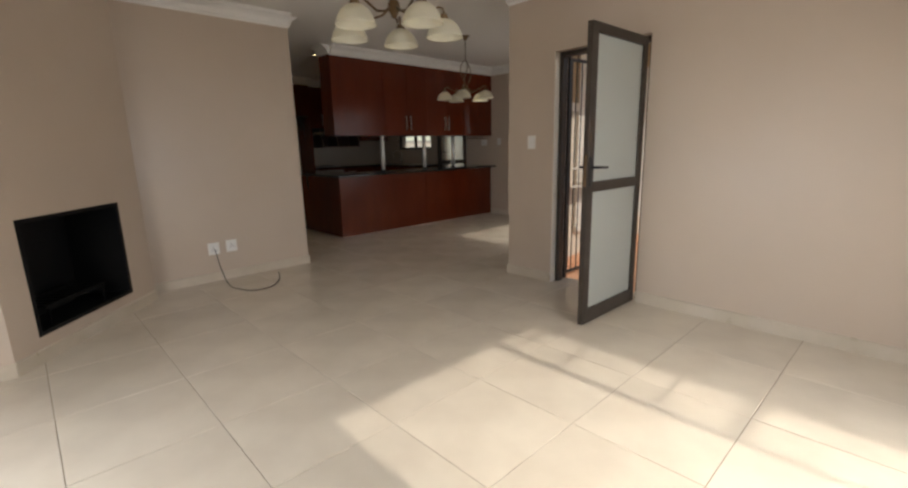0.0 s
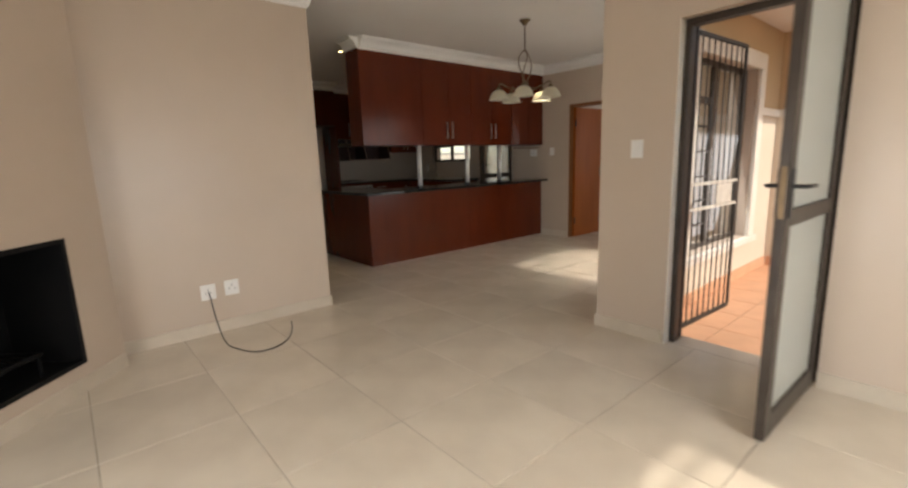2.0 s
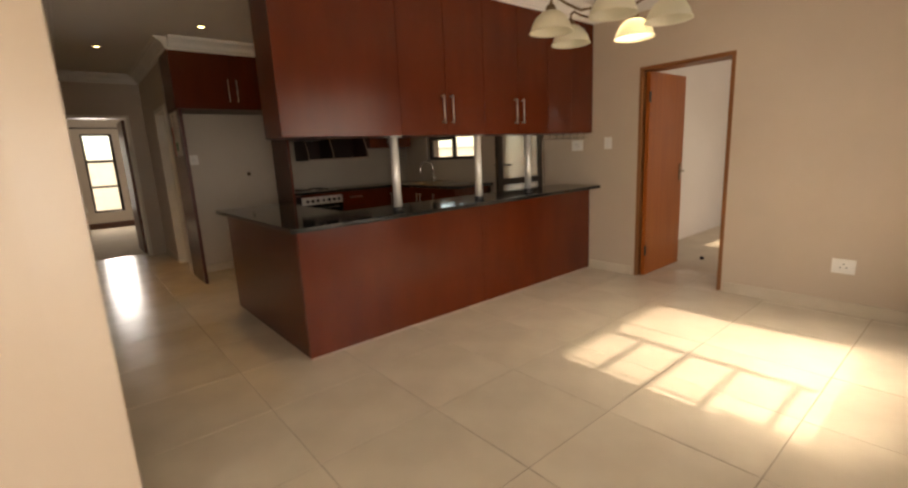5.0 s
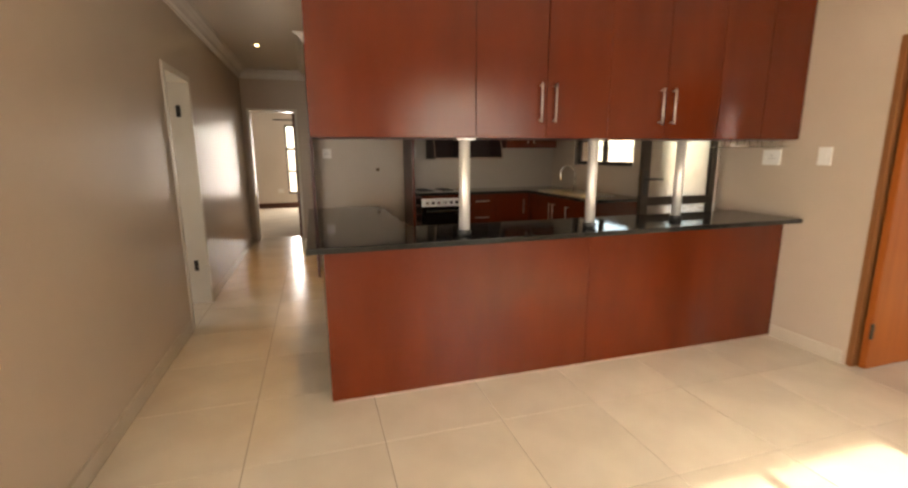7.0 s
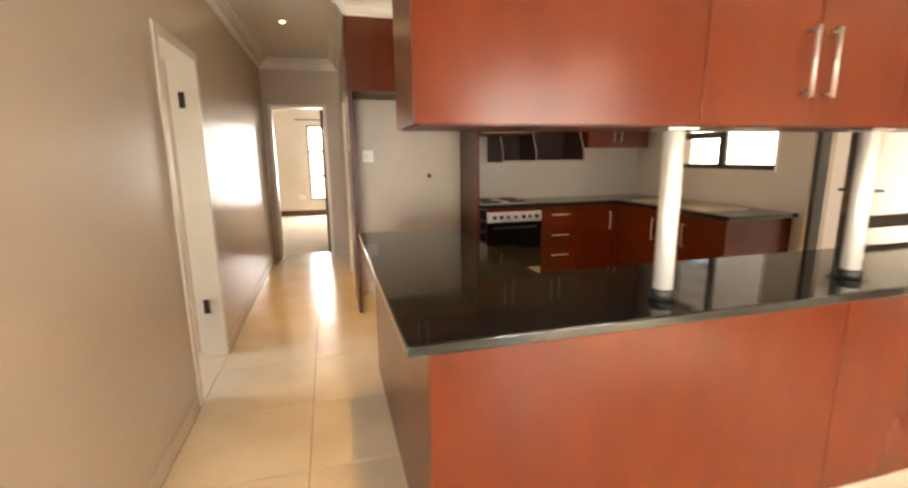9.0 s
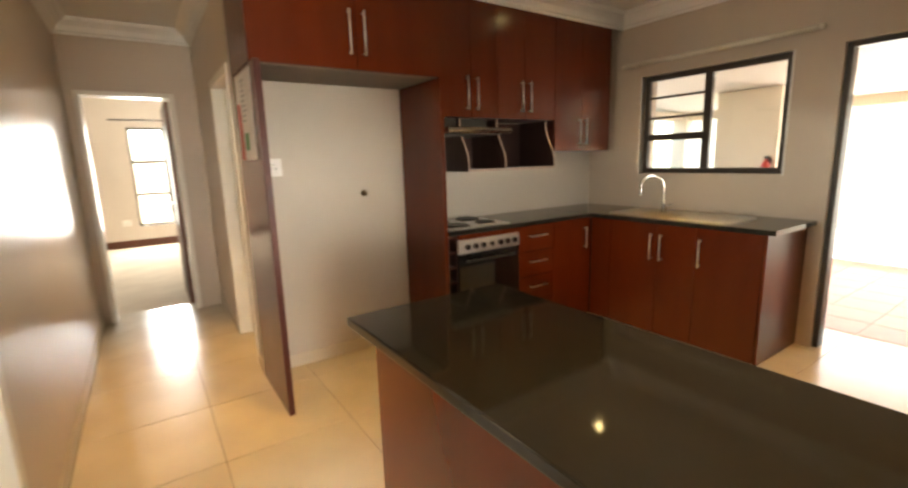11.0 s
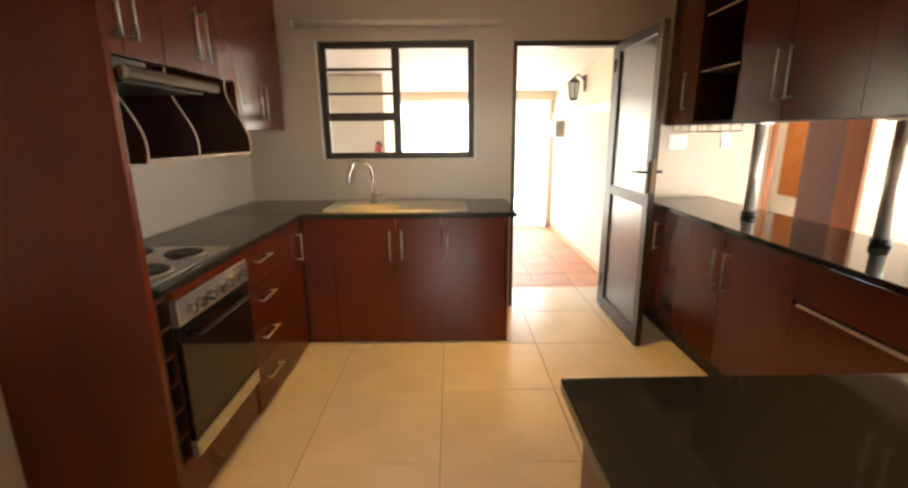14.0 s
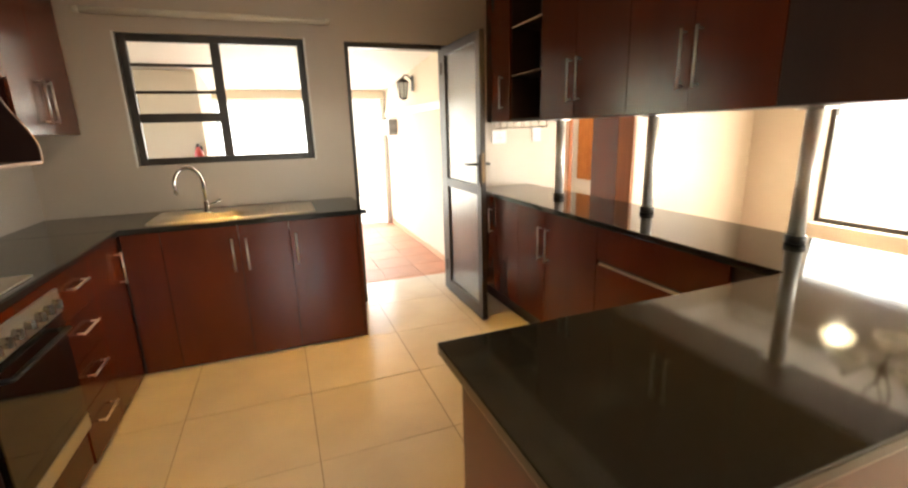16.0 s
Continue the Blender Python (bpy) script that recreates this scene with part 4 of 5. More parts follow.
oven = thing("built_in_oven", "built-in black glass oven with steel control panel", "oven", (5.37, 9.55, 0.215))
boxes("body", M_BLACK, [(5.09, 5.65, 9.33, 9.84, 0.22, 0.86)], oven, 0.003)
boxes("control_panel", M_STEEL, [(5.09, 5.655, 9.285, 9.33, 0.755, 0.855)], oven, 0.004)
boxes("door_glass", M_OVENGLASS, [(5.09, 5.655, 9.288, 9.33, 0.288, 0.75)], oven, 0.004, label="black oven glass")
boxes("bottom_strip", M_STEEL, [(5.09, 5.655, 9.287, 9.33, 0.218, 0.284)], oven, 0.003)
bm = bmesh.new()
tube(bm, [(5.16, 9.286, 0.70), (5.16, 9.25, 0.705), (5.585, 9.25, 0.705), (5.585, 9.286, 0.70)], 0.009)
finish(bm, "door_handle", M_BLACK, oven, smooth=True)
for k, x in enumerate((5.155, 5.225, 5.295, 5.375, 5.455, 5.525, 5.595)):
    bm = bmesh.new()
    tube(bm, [(x, 9.285, 0.805), (x, 9.262, 0.805)], 0.02 if k != 3 else 0.016, 18)
    slab(bm, x - 0.004, x + 0.004, 9.254, 9.263, 0.787, 0.823, 0.001)
    finish(bm, "knob", M_KNOB, oven, label="dark steel control knob")

hob = thing("electric_hob", "steel electric hob with four dark solid plates on the worktop", "hob", (5.32, 9.58, TOP))
boxes("sheet", M_STEEL, [(5.045, 5.60, 9.325, 9.82, TOP + 0.0005, TOP + 0.009)], hob, 0.004)
for x, y, r in ((5.185, 9.455, 0.092), (5.185, 9.69, 0.075), (5.455, 9.455, 0.075), (5.455, 9.69, 0.092)):
    turned("plate_ring", M_CHROME, [(r + 0.012, 0.0), (r + 0.010, 0.006), (r + 0.002, 0.0075), (r, 0.004)], (x, y, TOP + 0.009), hob, 28, False, "bright steel spill ring")
    turned("hot_plate", M_HOTPLATE, [(r - 0.001, 0.0), (r - 0.001, 0.011), (r - 0.006, 0.014), (r * 0.36, 0.0135), (r * 0.32, 0.0115), (0.0, 0.0115)], (x, y, TOP + 0.009), hob, 28, False, "dark cast iron hot plate")

# sink run
SF = 6.52
sinkbase = thing("base_cabinets_sink", "mahogany sink cabinets under the kitchen window", "cabinet", (6.85, 8.6, 0))
boxes("carcass", M_DARKBOARD, [(SF + 0.02, XK - 0.002, 7.95, 9.3345, 0.004, 0.70)], sinkbase)
boxes("plinth", M_MAHOGANY, [(SF + 0.03, SF + 0.045, 7.94, 9.334, 0.0, 0.07)], sinkbase)
panel_x(sinkbase, 7.93, SF + 0.0, XK - 0.002, 0.004, TOP - THICK - 0.002, -1, "end_panel")
for a, b, hs in ((9.30, 9.10, ()), (9.10, 8.68, (8.72,)), (8.68, 8.38, (8.64, )), (8.38, 7.95, (8.344,))):
    d = panel_y(sinkbase, SF, b, a, 0.012, TOP - THICK - 0.004, -1)
    for y in hs:
        pull(d, (SF, y, 0.62), (SF, y, 0.80), (-0.03, 0, 0))
BX0, BX1, BY0, BY1 = 6.595, 6.895, 8.63, 9.13
wt = thing("kitchen_worktop", "L-shaped black granite worktop with a sink cut-out", "worktop", (6.6, 9.2, TOP - THICK))
bm = bmesh.new()
worktop_bits(bm, [(5.018, SF - 0.02, BF - 0.02, YK - 0.003)])
for r in ((SF - 0.0195, BX0, 7.88, YK - 0.003), (BX1, XK - 0.003, 7.88, YK - 0.003), (BX0, BX1, 7.88, BY0), (BX0, BX1, BY1, YK - 0.003)):
    slab(bm, r[0], r[1], r[2], r[3], TOP - THICK, TOP)
finish(bm, "slab", M_GRANITE, wt)
sink = thing("kitchen_sink", "stainless steel sink with bowl and drainer", "sink", (6.8, 8.7, TOP - 0.16))
T2 = TOP + 0.004


def round_ring(bm, x0, x1, y0, y1, r, z, n=7):
    """A closed ring of vertices: a rectangle with rounded corners."""
    ring = []
    for cx, cy, a0 in ((x1 - r, y1 - r, 0), (x0 + r, y1 - r, 90), (x0 + r, y0 + r, 180), (x1 - r, y0 + r, 270)):
        for k in range(n):
            a = radians(a0 + 90 * k / (n - 1))
            ring.append(bm.verts.new((cx + r * math.cos(a), cy + r * math.sin(a), z)))
    return ring


def loft(bm, rings, cap=True):
    for p, q in zip(rings, rings[1:]):
        for k in range(len(p)):
            bm.faces.new((p[k], p[(k + 1) % len(p)], q[(k + 1) % len(p)], q[k]))
    if cap:
        bm.faces.new(rings[-1])


bm = bmesh.new()
PX0, PX1, PY0, PY1 = 6.565, 7.045, 8.20, 9.18
loft(bm, [round_ring(bm, PX0, PX1, PY0, PY1, 0.05, TOP + 0.0005), round_ring(bm, PX0 + 0.002, PX1 - 0.002, PY0 + 0.002, PY1 - 0.002, 0.05, TOP + 0.009),
          round_ring(bm, PX0 + 0.010, PX1 - 0.010, PY0 + 0.010, PY1 - 0.010, 0.045, TOP + 0.011), round_ring(bm, PX0 + 0.018, PX1 - 0.018, PY0 + 0.018, PY1 - 0.018, 0.04, T2),
          round_ring(bm, BX0 + 0.004, BX1 - 0.004, BY0 + 0.004, BY1 - 0.004, 0.10, T2), round_ring(bm, BX0 + 0.012, BX1 - 0.012, BY0 + 0.012, BY1 - 0.012, 0.095, TOP - 0.004),
          round_ring(bm, BX0 + 0.022, BX1 - 0.022, BY0 + 0.022, BY1 - 0.022, 0.09, TOP - 0.13), round_ring(bm, BX0 + 0.05, BX1 - 0.05, BY0 + 0.05, BY1 - 0.05, 0.07, TOP - 0.16)])
finish(bm, "basin", M_STEEL, sink, smooth=True)
bm = bmesh.new()
for k in range(7):
    tube(bm, [(6.66, 8.25 + k * 0.045, T2), (6.95, 8.25 + k * 0.045, T2)], 0.004, 6)
finish(bm, "drainer_ridges", M_STEEL, sink, smooth=True)
turned("waste", M_CHROME, [(0.0, 0.003), (0.018, 0.003), (0.034, 0.006), (0.04, 0.001)], ((BX0 + BX1) / 2, (BY0 + BY1) / 2, TOP - 0.16), sink, 18, False)
tap = thing("kitchen_tap", "chrome gooseneck mixer tap behind the sink", "tap", (6.93, 8.885, TOP))
pts = [(6.93, 8.885, TOP + 0.004), (6.93, 8.885, TOP + 0.20)]
for k in range(1, 13):
    a = math.pi * 1.08 * k / 12
    d = 0.095 * (1 - math.cos(a))
    pts.append((6.93 - d * 0.62, 8.885 + d * 0.78, TOP + 0.20 + 0.11 * math.sin(a)))
pts.append((pts[-1][0] + 0.002, pts[-1][1] - 0.002, pts[-1][2] - 0.03))
bar("spout", M_CHROME, pts, 0.0115, tap, 14)
turned("base", M_CHROME, [(0.028, 0.004), (0.028, 0.012), (0.019, 0.02), (0.019, 0.07), (0.013, 0.078)], (6.93, 8.885, TOP), tap, 20)
bar("lever", M_CHROME, [(6.93, 8.885, TOP + 0.05), (6.915, 8.83, TOP + 0.065), (6.91, 8.79, TOP + 0.085)], 0.006, tap)

rail = thing("curtain_pole", "cream curtain pole above the kitchen window", "curtain pole", (7.08, 8.7, 2.18))
bar("pole", M_POLE, [(7.085, 7.97, 2.20), (7.085, 9.42, 2.20)], 0.020, rail, 12)
for y in (8.03, 9.36):
    bar("bracket", M_POLE, [(7.085, y, 2.2), (XK - 0.0, y, 2.2)], 0.009, rail, 8)
for y in (7.955, 9.435):
    turned("finial", M_POLE, [(0.0, -0.024), (0.018, -0.016), (0.024, 0.0), (0.018, 0.016), (0.0, 0.024)], (7.085, y, 2.20), rail, 14, False)

# wall chart on the panel beside the fridge space
chart = thing("wall_chart", "white paper wall chart with red and green print on the panel", "poster", (XF - 0.015, 9.55, 1.5))
boxes("sheet", M_PAPER, [(XF - 0.0165, XF - 0.0145, 9.345, 9.74, 1.45, 1.925)], chart)
boxes("red_block", M_REDINK, [(XF - 0.0175, XF - 0.0166, 9.66, 9.735, 1.452, 1.77)], chart)
boxes("green_block", M_GREENINK, [(XF - 0.0175, XF - 0.0166, 9.50, 9.61, 1.505, 1.60)], chart)
for k in range(9):
    boxes("print_line", M_GREYINK, [(XF - 0.0175, XF - 0.0166, 9.50 + 0.012 * (k % 3), 9.625 - 0.015 * (k % 2), 1.88 - k * 0.027, 1.888 - k * 0.027)], chart)


# ---- electrical fittings ----
def plate(kind, name, label, axis, sign, at, a, z, w, h):
    """A white cover plate on a wall; kind: 'socket' or 'switch'."""
    def put(pname, mat, a0, a1, d0, d1, z0, z1, bevel=0.001, label=""):
        lo, hi = sorted((at + sign * d0, at + sign * d1))
        return boxes(pname, mat, [((a + a0, a + a1, lo, hi) if axis == "x" else (lo, hi, a + a0, a + a1)) + (z + z0, z + z1)], root, bevel, label)
    root = thing(name, label, kind, (a, at, z - h / 2) if axis == "x" else (at, a, z - h / 2), kind + "s on the walls")
    put("cover", M_PLASTIC, -w / 2, w / 2, 0.0, 0.008, -h / 2, h / 2, 0.002)
    if kind == "switch":
        put("rocker", M_PLASTIC, -0.014, 0.014, 0.0082, 0.012, -0.022, 0.022, 0.0015)
    else:
        for dx in (-0.018, 0.018, 0.0):
            put("pin_hole", M_BLACK, dx - 0.004, dx + 0.004, 0.0081, 0.0088, -0.012 + (0.026 if dx == 0 else 0), -0.004 + (0.026 if dx == 0 else 0), 0)
        put("rocker", M_PLASTIC, w / 2 - 0.03, w / 2 - 0.014, 0.0082, 0.012, -0.012, 0.012, 0.001)
    return root


plate("socket", "aerial_socket", "white aerial socket plate low on the wall", "x", -1, YN, 1.852, 0.335, 0.105, 0.12)
plate("socket", "wall_socket", "white power socket plate low on the wall", "x", -1, YN, 2.022, 0.342, 0.105, 0.12)
plate("switch", "light_switch", "white light switch beside the lounge door", "y", -1, XE, 3.125, 1.312, 0.085, 0.12)
plate("socket", "wall_socket", "white power socket above the counter", "y", -1, XK, 6.555, 1.35, 0.14, 0.11)
plate("switch", "light_switch", "white light switch beside the bedroom door", "y", -1, XK, 6.18, 1.36, 0.085, 0.12)
plate("socket", "wall_socket", "white power socket low on the dining wall", "y", -1, XK, 4.20, 0.36, 0.14, 0.11)
plate("socket", "wall_socket", "white power socket in the fridge space", "x", -1, YK, 4.03, 1.40, 0.105, 0.115)
plate("socket", "wall_socket", "white power socket beside the cooker hood", "x", -1, YK, 5.12, 1.40, 0.07, 0.115)
plate("socket", "wall_socket", "white power socket in the end room", "x", -1, 16.85, 3.0, 0.45, 0.14, 0.11)
turned("gas_pipe_stub", M_BRASSY, [(0.022, 0.0), (0.022, 0.012), (0.012, 0.016), (0.012, 0.04), (0.0, 0.041)], (0, 0, 0))
stub = bpy.data.objects["gas_pipe_stub"]
stub.matrix_basis = pose(4.65, YK, 1.195, 90, 0, 0)
tagged(stub, "small brass pipe stub in the fridge space wall", "pipe")

cable = thing("aerial_cable", "thin black cable hanging from the wall plate to the floor", "cable", (1.99, 4.75, 0))
pts = []
knots = [(1.852, 5.386, 0.335), (1.85, 5.33, 0.30), (1.85, 5.24, 0.16), (1.86, 5.08, 0.02), (1.90, 4.90, 0.006), (1.99, 4.76, 0.005), (2.13, 4.76, 0.005), (2.25, 4.87, 0.006), (2.32, 4.99, 0.02), (2.355, 5.09, 0.045)]
for i in range(len(knots) - 1):
    p0, p1, p2, p3 = (Vector(knots[max(0, min(len(knots) - 1, i + d))]) for d in (-1, 0, 1, 2))
    for k in range(6):
        u = k / 6
        pts.append(0.5 * ((2 * p1) + (p2 - p0) * u + (2 * p0 - 5 * p1 + 4 * p2 - p3) * u * u + (3 * p1 - p0 - 3 * p2 + p3) * u ** 3))
pts.append(Vector(knots[-1]))
bar("lead", M_BLACK, pts, 0.0042, cable, 8)


# ---- lamps ----
def downlight(x, y):
    root = thing("downlight", "small round recessed ceiling downlight, lit", "downlight", (x, y, CEIL - 0.012), "ceiling downlights")
    turned("ring", M_STEEL, [(0.028, 0.004), (0.030, -0.004), (0.042, -0.006), (0.044, 0.0)], (x, y, CEIL), root, 24, False)
    turned("lamp_face", M_SPOT, [(0.026, 0.002), (0.02, -0.003), (0.0, -0.004)], (x, y, CEIL), root, 18, False)
    return root


spot = downlight(4.03, 7.10)
for x, y in ((4.07, 8.78), (6.22, 8.93), (6.24, 7.34), (3.305, 10.12)):
    copy_thing(spot, Matrix.Translation((x, y, CEIL - 0.012)))
for x, y in ((4.03, 7.10), (4.07, 8.78), (6.22, 8.93), (6.24, 7.34), (3.305, 10.12)):
    lamp = new("downlight_beam", bpy.data.lights.new("downlight_beam", "SPOT"))
    lamp.data.energy, lamp.data.color, lamp.data.spot_size, lamp.data.spot_blend, lamp.data.shadow_soft_size = SPOT_POWER, (1.0, 0.54, 0.13), radians(64), 0.9, 0.012
    lamp.matrix_basis = Matrix.Translation((x, y, CEIL - 0.02))


def chandelier(x, y, turn):
    root = thing("chandelier", "antique brass chandelier with five alabaster glass shades", "chandelier", (x, y, 1.9), "chandeliers")
    turned("ceiling_cup", M_BRASSY, [(0.0, -0.05), (0.02, -0.05), (0.03, -0.03), (0.055, -0.008), (0.06, -0.001), (0.0, 0.0)], (x, y, CEIL), root, 20, False)
    bar("rod", M_BRASSY, [(x, y, 2.36), (x, y, CEIL - 0.04)], 0.007, root, 10)
    bm = bmesh.new()
    for k in range(3):
        a = turn + k * math.pi * 2 / 3
        loop = []
        for j in range(15):
            u = j / 14
            r = 0.012 + 0.062 * math.sin(math.pi * u ** 0.8)
            b = a + 1.6 * u
            loop.append((x + r * math.cos(b), y + r * math.sin(b), 2.38 - 0.33 * u))
        tube(bm, loop, 0.0065, 8)
    finish(bm, "scrolled_cage", M_BRASSY, root, smooth=True)
    turned("hub", M_BRASSY, [(0.0, -0.06), (0.012, -0.055), (0.02, -0.035), (0.035, -0.01), (0.03, 0.02), (0.012, 0.04), (0.0, 0.045)], (x, y, 2.03), root, 16, False)
    for k in range(5):
        a = turn + k * math.pi * 2 / 5
        c, s = math.cos(a), math.sin(a)
        arm = [(x + c * r, y + s * r, z) for r, z in ((0.02, 2.03), (0.07, 1.995), (0.13, 1.985), (0.20, 2.015), (0.25, 2.045), (0.275, 2.04), (0.28, 2.015))]
        bar("arm", M_BRASSY, arm, 0.0065, root, 8)
        turned("cap", M_BRASSY, [(0.0, 0.03), (0.018, 0.026), (0.026, 0.005), (0.022, -0.002)], (x + c * 0.28, y + s * 0.28, 1.985), root, 14, False)
        turned("shade", M_SHADE, [(0.022, 0.0), (0.045, -0.008), (0.072, -0.03), (0.09, -0.06), (0.099, -0.088), (0.106, -0.098), (0.1, -0.096), (0.093, -0.086), (0.084, -0.06), (0.066, -0.033), (0.04, -0.014), (0.018, -0.006)], (x + c * 0.28, y + s * 0.28, 1.985), root, 24, False, "alabaster glass shade")
    return root


chandelier(2.14, 2.61, 0.80)
chandelier(4.97, 4.87, 0.02)
turned("chandelier_bulb", M_BULB, [(0.0, -0.055), (0.014, -0.05), (0.022, -0.035), (0.02, -0.018), (0.01, 0.0), (0.009, 0.012)], (5.25, 4.876, 1.975), None, 16, False)
tagged(bpy.data.objects["chandelier_bulb"], "lit warm bulb in a chandelier shade", "light bulb")
glim = new("bulb_light", bpy.data.lights.new("bulb_light", "POINT"))
glim.data.energy, glim.data.color, glim.data.shadow_soft_size = 0.4, (1.0, 0.9, 0.74), 0.045
glim.matrix_basis = Matrix.Translation((5.25, 4.876, 1.90))

# ---- outside ----
ground = tagged(boxes("ground", M_EARTH, [(-300, 300, -300, 300, -0.5, -0.20)]), kind="structure")
tagged(boxes("pavement", M_CONCRETE, [(4.3, 24, -9, 3.17, -0.199, -0.06), (11.5, 24, 3.17, 18, -0.30, -0.18)]), kind="structure")
porch = tagged(boxes("porch_floor", M_REDJOINT, [(4.3, 7.2, -1.2, 3.17, -0.12, -0.042)]), kind="structure")
veranda = tagged(boxes("veranda_floor", M_REDJOINT, [(7.385, 11.5, 6.5, 11.3, -0.25, -0.166)]), kind="structure")
wall_y("wall_porch_east", 7.20, 7.375, -1.2, 3.168, 2.62, (), M_OUTWALL, -0.12)
tagged(boxes("wall_porch_skin", M_OUTWALL, [(XE + 0.232, 5.02, 3.162, 3.169, -0.04, 1.62), (6.46, 7.199, 3.162, 3.169, -0.04, 1.62), (5.02, 6.46, 3.162, 3.169, -0.04, 0.38), (7.190, 7.199, -1.2, 3.16, -0.04, 1.62)]), kind="structure")
tagged(boxes("wall_porch_band", M_TANWALL, [(XE + 0.232, 5.02, 3.162, 3.169, 1.70, 2.6), (6.46, 7.199, 3.162, 3.169, 1.70, 2.6), (5.02, 6.46, 3.162, 3.169, 2.07, 2.6), (7.190, 7.199, -1.2, 3.16, 1.70, 2.6)]), kind="structure")
tagged(boxes("porch_dado_trim", M_FRAMEWHITE, [(7.165, 7.199, -1.2, 3.16, 1.62, 1.70), (6.602, 7.164, 3.13, 3.16, 1.62, 1.70), (4.32, 4.878, 3.13, 3.16, 1.62, 1.70), (4.86, 6.62, 3.10, 3.16, 0.34, 0.40)], bevel=0.006), kind="structure")
tagged(boxes("window_surround_trim", M_FRAMEWHITE, [(4.88, 5.028, 3.125, 3.1615, 0.402, 2.05), (6.452, 6.60, 3.125, 3.1615, 0.402, 2.05), (4.88, 6.60, 3.125, 3.1615, 2.052, 2.20)], bevel=0.006), kind="structure")
tagged(boxes("porch_skirting", M_RED, [(7.176, 7.189, -1.2, 3.14, -0.04, 0.07), (4.32, 7.176, 3.148, 3.161, -0.04, 0.07)], bevel=0.003), kind="structure")
tagged(boxes("ceiling_porch", M_WHITE, [(4.3, 7.2, ROOF_EDGE, 3.17, 2.50, 2.6)]), kind="structure")

VY, VF = 6.60, -0.16    # veranda's south wall and floor
tagged(boxes("wall_veranda_skin", M_OUTWALL, [(7.385, 11.45, 6.45, VY, -0.2, 2.45)]), kind="structure")
tagged(boxes("veranda_dado_trim", M_FRAMEWHITE, [(7.385, 11.45, VY, VY + 0.03, 1.66, 1.75)], bevel=0.006), kind="structure")
tagged(boxes("veranda_skirting", M_RED, [(7.385, 11.45, VY, VY + 0.012, VF, VF + 0.08)], bevel=0.003), kind="structure")
bm = bmesh.new()
prism(bm, lambda e: [(7.385, e, 2.39), (11.46, e, 2.08), (11.46, e, 2.16), (7.385, e, 2.55)], VY - 0.1, 11.4)
tagged(finish(bm, "ceiling_veranda", M_WHITE), kind="structure")
tagged(boxes("veranda_beam", M_OUTWALL, [(11.30, 11.5, VY + 0.031, 11.14, 1.96, 2.09)], bevel=0.01), kind="structure")
tagged(boxes("wall_outbuilding", M_OUTWALL, [(9.87, 11.2, 9.2, 9.95, -0.2, 2.19)], bevel=0.006), kind="structure")
tagged(boxes("veranda_beam_north", M_OUTWALL, [(7.385, 11.3, 11.2, 11.4, 1.96, 2.10)], bevel=0.01), kind="structure")
tagged(boxes("veranda_corner_wall", M_OUTWALL, [(11.25, 11.5, 11.15, 11.4, -0.2, 2.08)], bevel=0.01), kind="structure")
tagged(boxes("door_step", M_RED, [(7.385, 7.60, 6.95, 7.95, -0.159, -0.02)], bevel=0.01), kind="structure")
pipe = thing("downpipe", "cream rain downpipe at the end of the veranda wall", "downpipe", (11.36, VY + 0.06, VF))
bar("pipe", M_FRAMEWHITE, [(11.36, VY + 0.05, VF), (11.36, VY + 0.05, 1.955)], 0.04, pipe, 14)

LX = 9.64
light = thing("wall_lantern", "black iron carriage lantern on the veranda wall", "wall lamp", (LX, VY + 0.03, 1.85))
bm = bmesh.new()
slab(bm, LX - 0.05, LX + 0.05, VY + 0.001, VY + 0.015, 1.94, 2.14, 0.004)
tube(bm, [(LX, VY + 0.012, 2.08), (LX, VY + 0.07, 2.14), (LX, VY + 0.11, 2.14), (LX, VY + 0.14, 2.11)], 0.011)
finish(bm, "bracket", M_IRON, light)
turned("lantern_cap", M_IRON, [(0.0, 0.07), (0.02, 0.06), (0.09, 0.0), (0.085, -0.006)], (LX, VY + 0.14, 2.05), light, 6, False)
turned("lantern_glass", M_FROST, [(0.074, 0.0), (0.045, -0.19)], (LX, VY + 0.14, 2.045), light, 6, False)
bm = bmesh.new()
for k in range(6):
    a = k * math.pi / 3
    tube(bm, [(LX + 0.077 * math.cos(a), VY + 0.14 + 0.077 * math.sin(a), 2.047), (LX + 0.048 * math.cos(a), VY + 0.14 + 0.048 * math.sin(a), 1.85)], 0.006, 6)
lathe(bm, [(0.0, -0.02), (0.02, -0.015), (0.05, 0.0), (0.047, 0.01), (0.0, 0.012)], (LX, VY + 0.14, 1.845), 6, False)
finish(bm, "lantern_cage", M_IRON, light)
meter = thing("meter_box", "small grey meter box on the veranda wall", "meter box", (10.74, VY + 0.03, 1.36))
boxes("case", M_GREYINK, [(10.62, 11.14, VY + 0.001, VY + 0.13, 1.37, 1.61)], meter, 0.006)
boxes("lid", M_PLASTIC, [(10.65, 11.11, VY + 0.131, VY + 0.138, 1.39, 1.59)], meter, 0.003)
ext = thing("fire_extinguisher", "red fire extinguisher hanging on the outside wall", "fire extinguisher", (9.79, 9.28, 1.0))
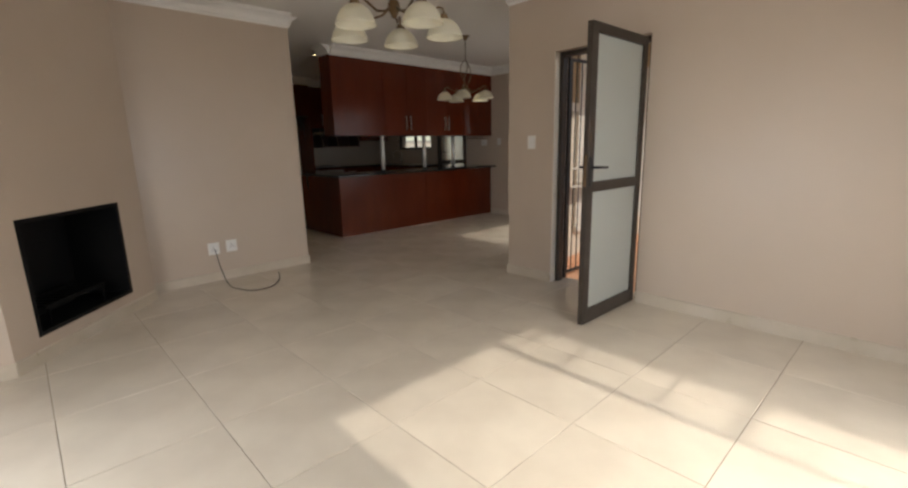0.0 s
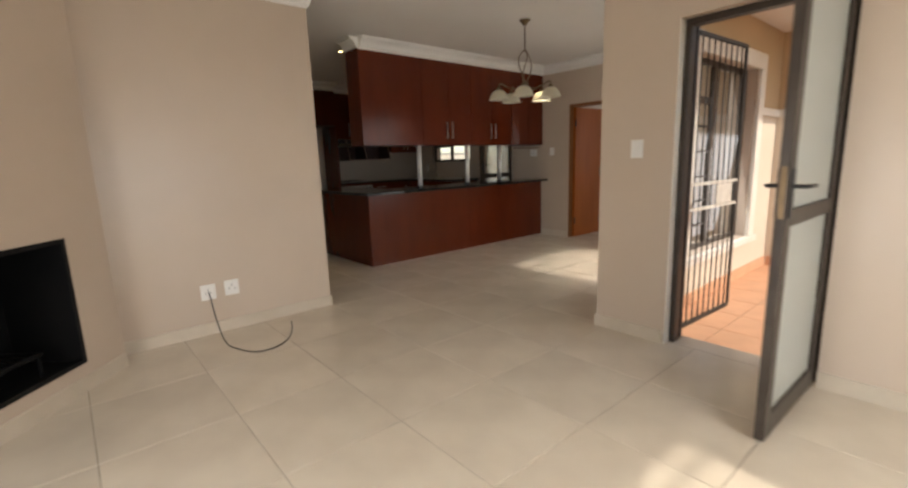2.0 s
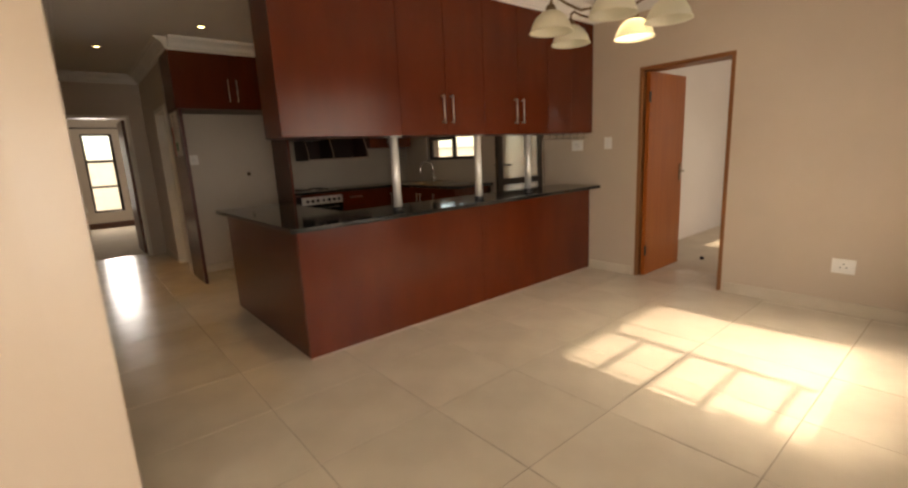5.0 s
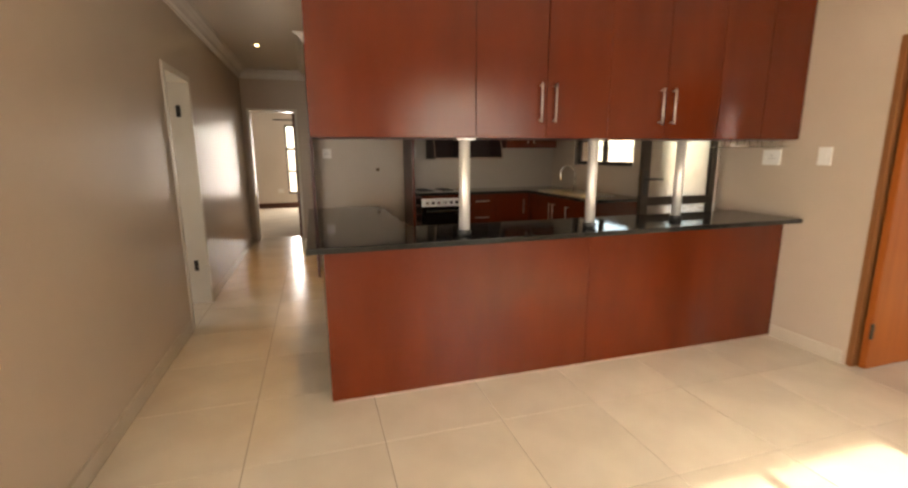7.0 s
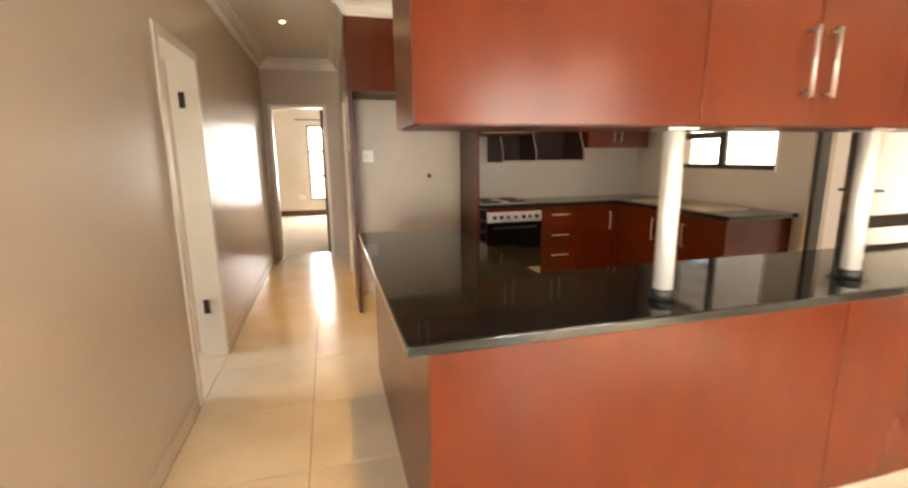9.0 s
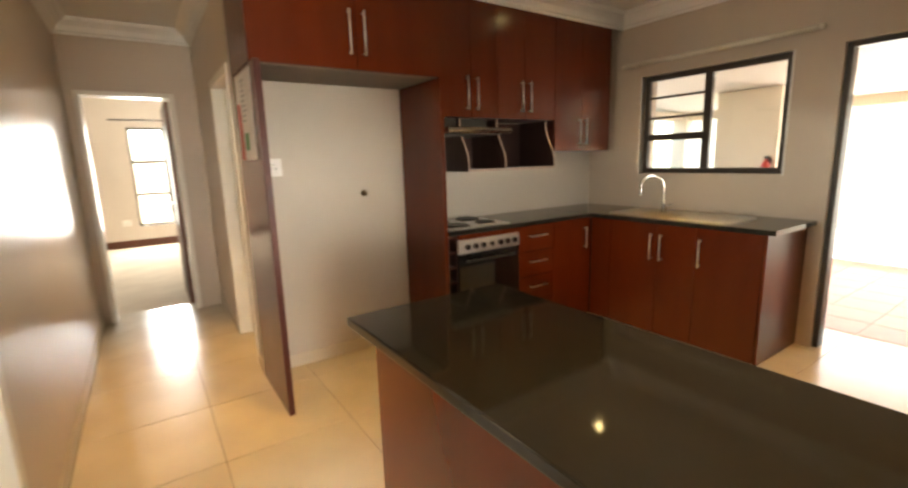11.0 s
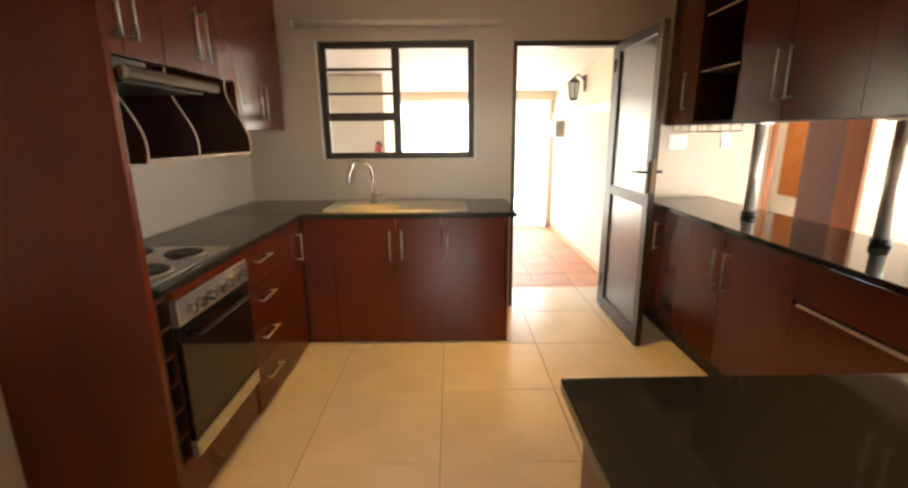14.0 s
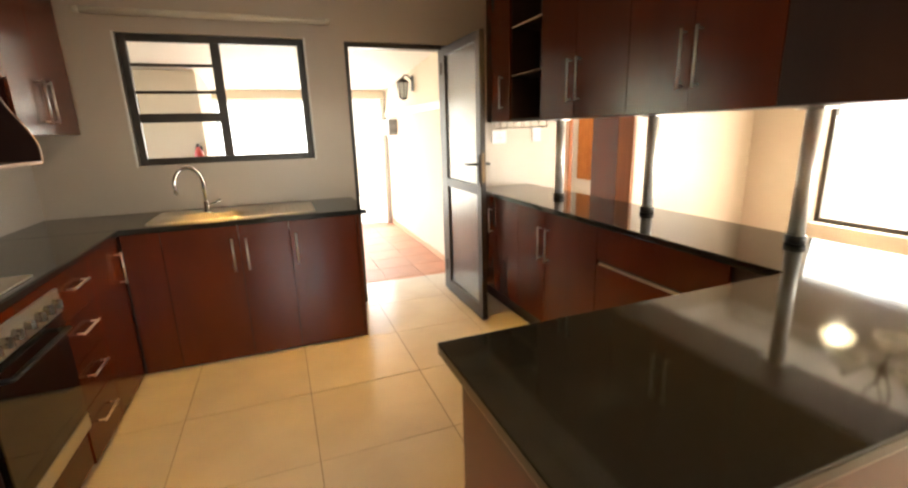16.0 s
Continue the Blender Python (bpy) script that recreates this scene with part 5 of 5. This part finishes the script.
turned("cylinder", M_REDPAINT, [(0.0, 0.0), (0.045, 0.005), (0.052, 0.03), (0.052, 0.30), (0.042, 0.34), (0.02, 0.37), (0.02, 0.39), (0.0, 0.39)], (9.795, 9.28, 0.92), ext, 18, False)
boxes("valve", M_BLACK, [(9.77, 9.865, 9.265, 9.295, 1.31, 1.35)], ext, 0.006)
boxes("wall_hook", M_BLACK, [(9.855, 9.869, 9.24, 9.32, 1.17, 1.32)], ext, 0.003)


def neighbour(x0, x1, y0, y1, eaves):
    root = thing("neighbour_house", "cream plastered neighbouring house with a tiled roof", "house", ((x0 + x1) / 2, (y0 + y1) / 2, -0.18))
    boxes("wall", M_OUTWALL, [(x0, x1, y0, y1, -0.19, eaves)], root)
    bm = bmesh.new()
    ridge = (x0 + x1) / 2
    prism(bm, lambda e: [(x0 - 0.5, e, eaves), (x1 + 0.5, e, eaves), (x1 + 0.5, e, eaves + 0.08), (ridge, e, eaves + 1.9), (x0 - 0.5, e, eaves + 0.08)], y0 - 0.4, y1 + 0.4)
    finish(bm, "roof", M_ROOFTILE, root)
    y = y0 + 3.4
    bm = bmesh.new()
    for r in ((y, y + 0.05, 1.0, 1.95), (y + 1.0, y + 1.05, 1.0, 1.95), (y + 0.05, y + 1.0, 1.0, 1.05), (y + 0.05, y + 1.0, 1.9, 1.95), (y + 0.48, y + 0.52, 1.05, 1.9)):
        slab(bm, x0 - 0.04, x0 - 0.002, *r)
    # frame and pane are paled to put outdoor glare into their colour
    finish(bm, "window_frame", M_FRAMEWHITE, root)
    boxes("pane", M_GREYINK, [(x0 - 0.02, x0 - 0.003, y + 0.05, y + 1.0, 1.05, 1.9)], root, 0, "window pane greyed for sky glare")
    return root


neighbour(15.2, 22.0, 5.2, 13.5, 2.5)
fence = thing("boundary_wall", "cream plastered garden boundary wall", "boundary wall", (9, -8.1, -0.14))
boxes("panel", M_OUTWALL, [(-14, 24, -8.2, -8.0, -0.14, 1.8)], fence, 0.01)
boxes("coping", M_CONCRETE, [(-14.05, 24.05, -8.26, -7.94, 1.8, 1.87)], fence, 0.01)
fence2 = thing("boundary_wall", "cream plastered garden boundary wall", "boundary wall", (0, 22.1, -0.14))
boxes("panel", M_OUTWALL, [(-14, 24, 22.0, 22.2, -0.14, 1.6)], fence2, 0.01)
boxes("coping", M_CONCRETE, [(-14.05, 24.05, 21.94, 22.26, 1.6, 1.67)], fence2, 0.01)

# unseen slab over the house, added to keep the sun off the rooms
tagged(boxes("sun_block_slab", M_ROOFTILE, [(-1.0, 4.35, -0.55, 3.17, CEIL + 0.13, CEIL + 0.25), (-1.0, 7.45, 3.17, 12.2, CEIL + 0.13, CEIL + 0.25), (-0.8, 4.7, 12.2, 17.1, CEIL + 0.13, CEIL + 0.25), (7.45, 11.6, 3.0, 6.5, CEIL + 0.13, CEIL + 0.25)]), kind="structure")

# ---- floor pieces ----
bm = bmesh.new()
slab(bm, -0.3 + 0.002, 0.3 - 0.002, -0.3 + 0.002, 0.3 - 0.002, -0.008, 0.0, 0.0012)
tile_ob = finish(bm, "tile", M_TILE, floor)
tile_data = tile_ob.data
spots = []
for xa, xb in zip(LINES_X, LINES_X[1:]):
    for ya, yb in zip(LINES_Y, LINES_Y[1:]):
        x, y = (xa + xb) / 2, (ya + yb) / 2
        lounge = -0.9 < x < XE + 0.1 and -0.6 < y < YN + 0.3
        dining = 2.6 < x < XK + 0.35 and 3.1 < y < YK + 0.3
        hall = 2.5 < x < 4.1 and y < YEND + 0.2
        if lounge or dining or (hall and y > 5):
            spots.append(Matrix.Translation((x, y, 0)) @ Matrix.Diagonal(((xb - xa) / 0.6, (yb - ya) / 0.6, 1, 1)))
tile_ob.matrix_basis = spots[0]
for m in spots[1:]:
    o = new("tile", tile_data)
    o.parent = floor
    o.matrix_basis = m


def red_tiles(owner, x0, x1, y0, y1, pitch, mat, top=-0.036):
    bm = bmesh.new()
    slab(bm, -pitch / 2 + 0.003, pitch / 2 - 0.003, -pitch / 2 + 0.003, pitch / 2 - 0.003, -0.006, 0.0, 0.002)
    data = None
    nx, ny = int((x1 - x0) / pitch), int((y1 - y0) / pitch)
    for i in range(nx):
        for j in range(ny):
            if data is None:
                o = finish(bm, "paving_tile", mat, owner)
                data = o.data
            else:
                o = new("paving_tile", data)
                o.parent = owner
            o.matrix_basis = Matrix.Translation((x0 + (i + 0.5) * pitch, y0 + (j + 0.5) * pitch, top))


red_tiles(porch, 4.3, 7.2, -0.95, 3.17, 0.41, M_RED)
red_tiles(veranda, 7.385, 11.5, 6.6, 11.3, 0.41, M_REDV, VF)
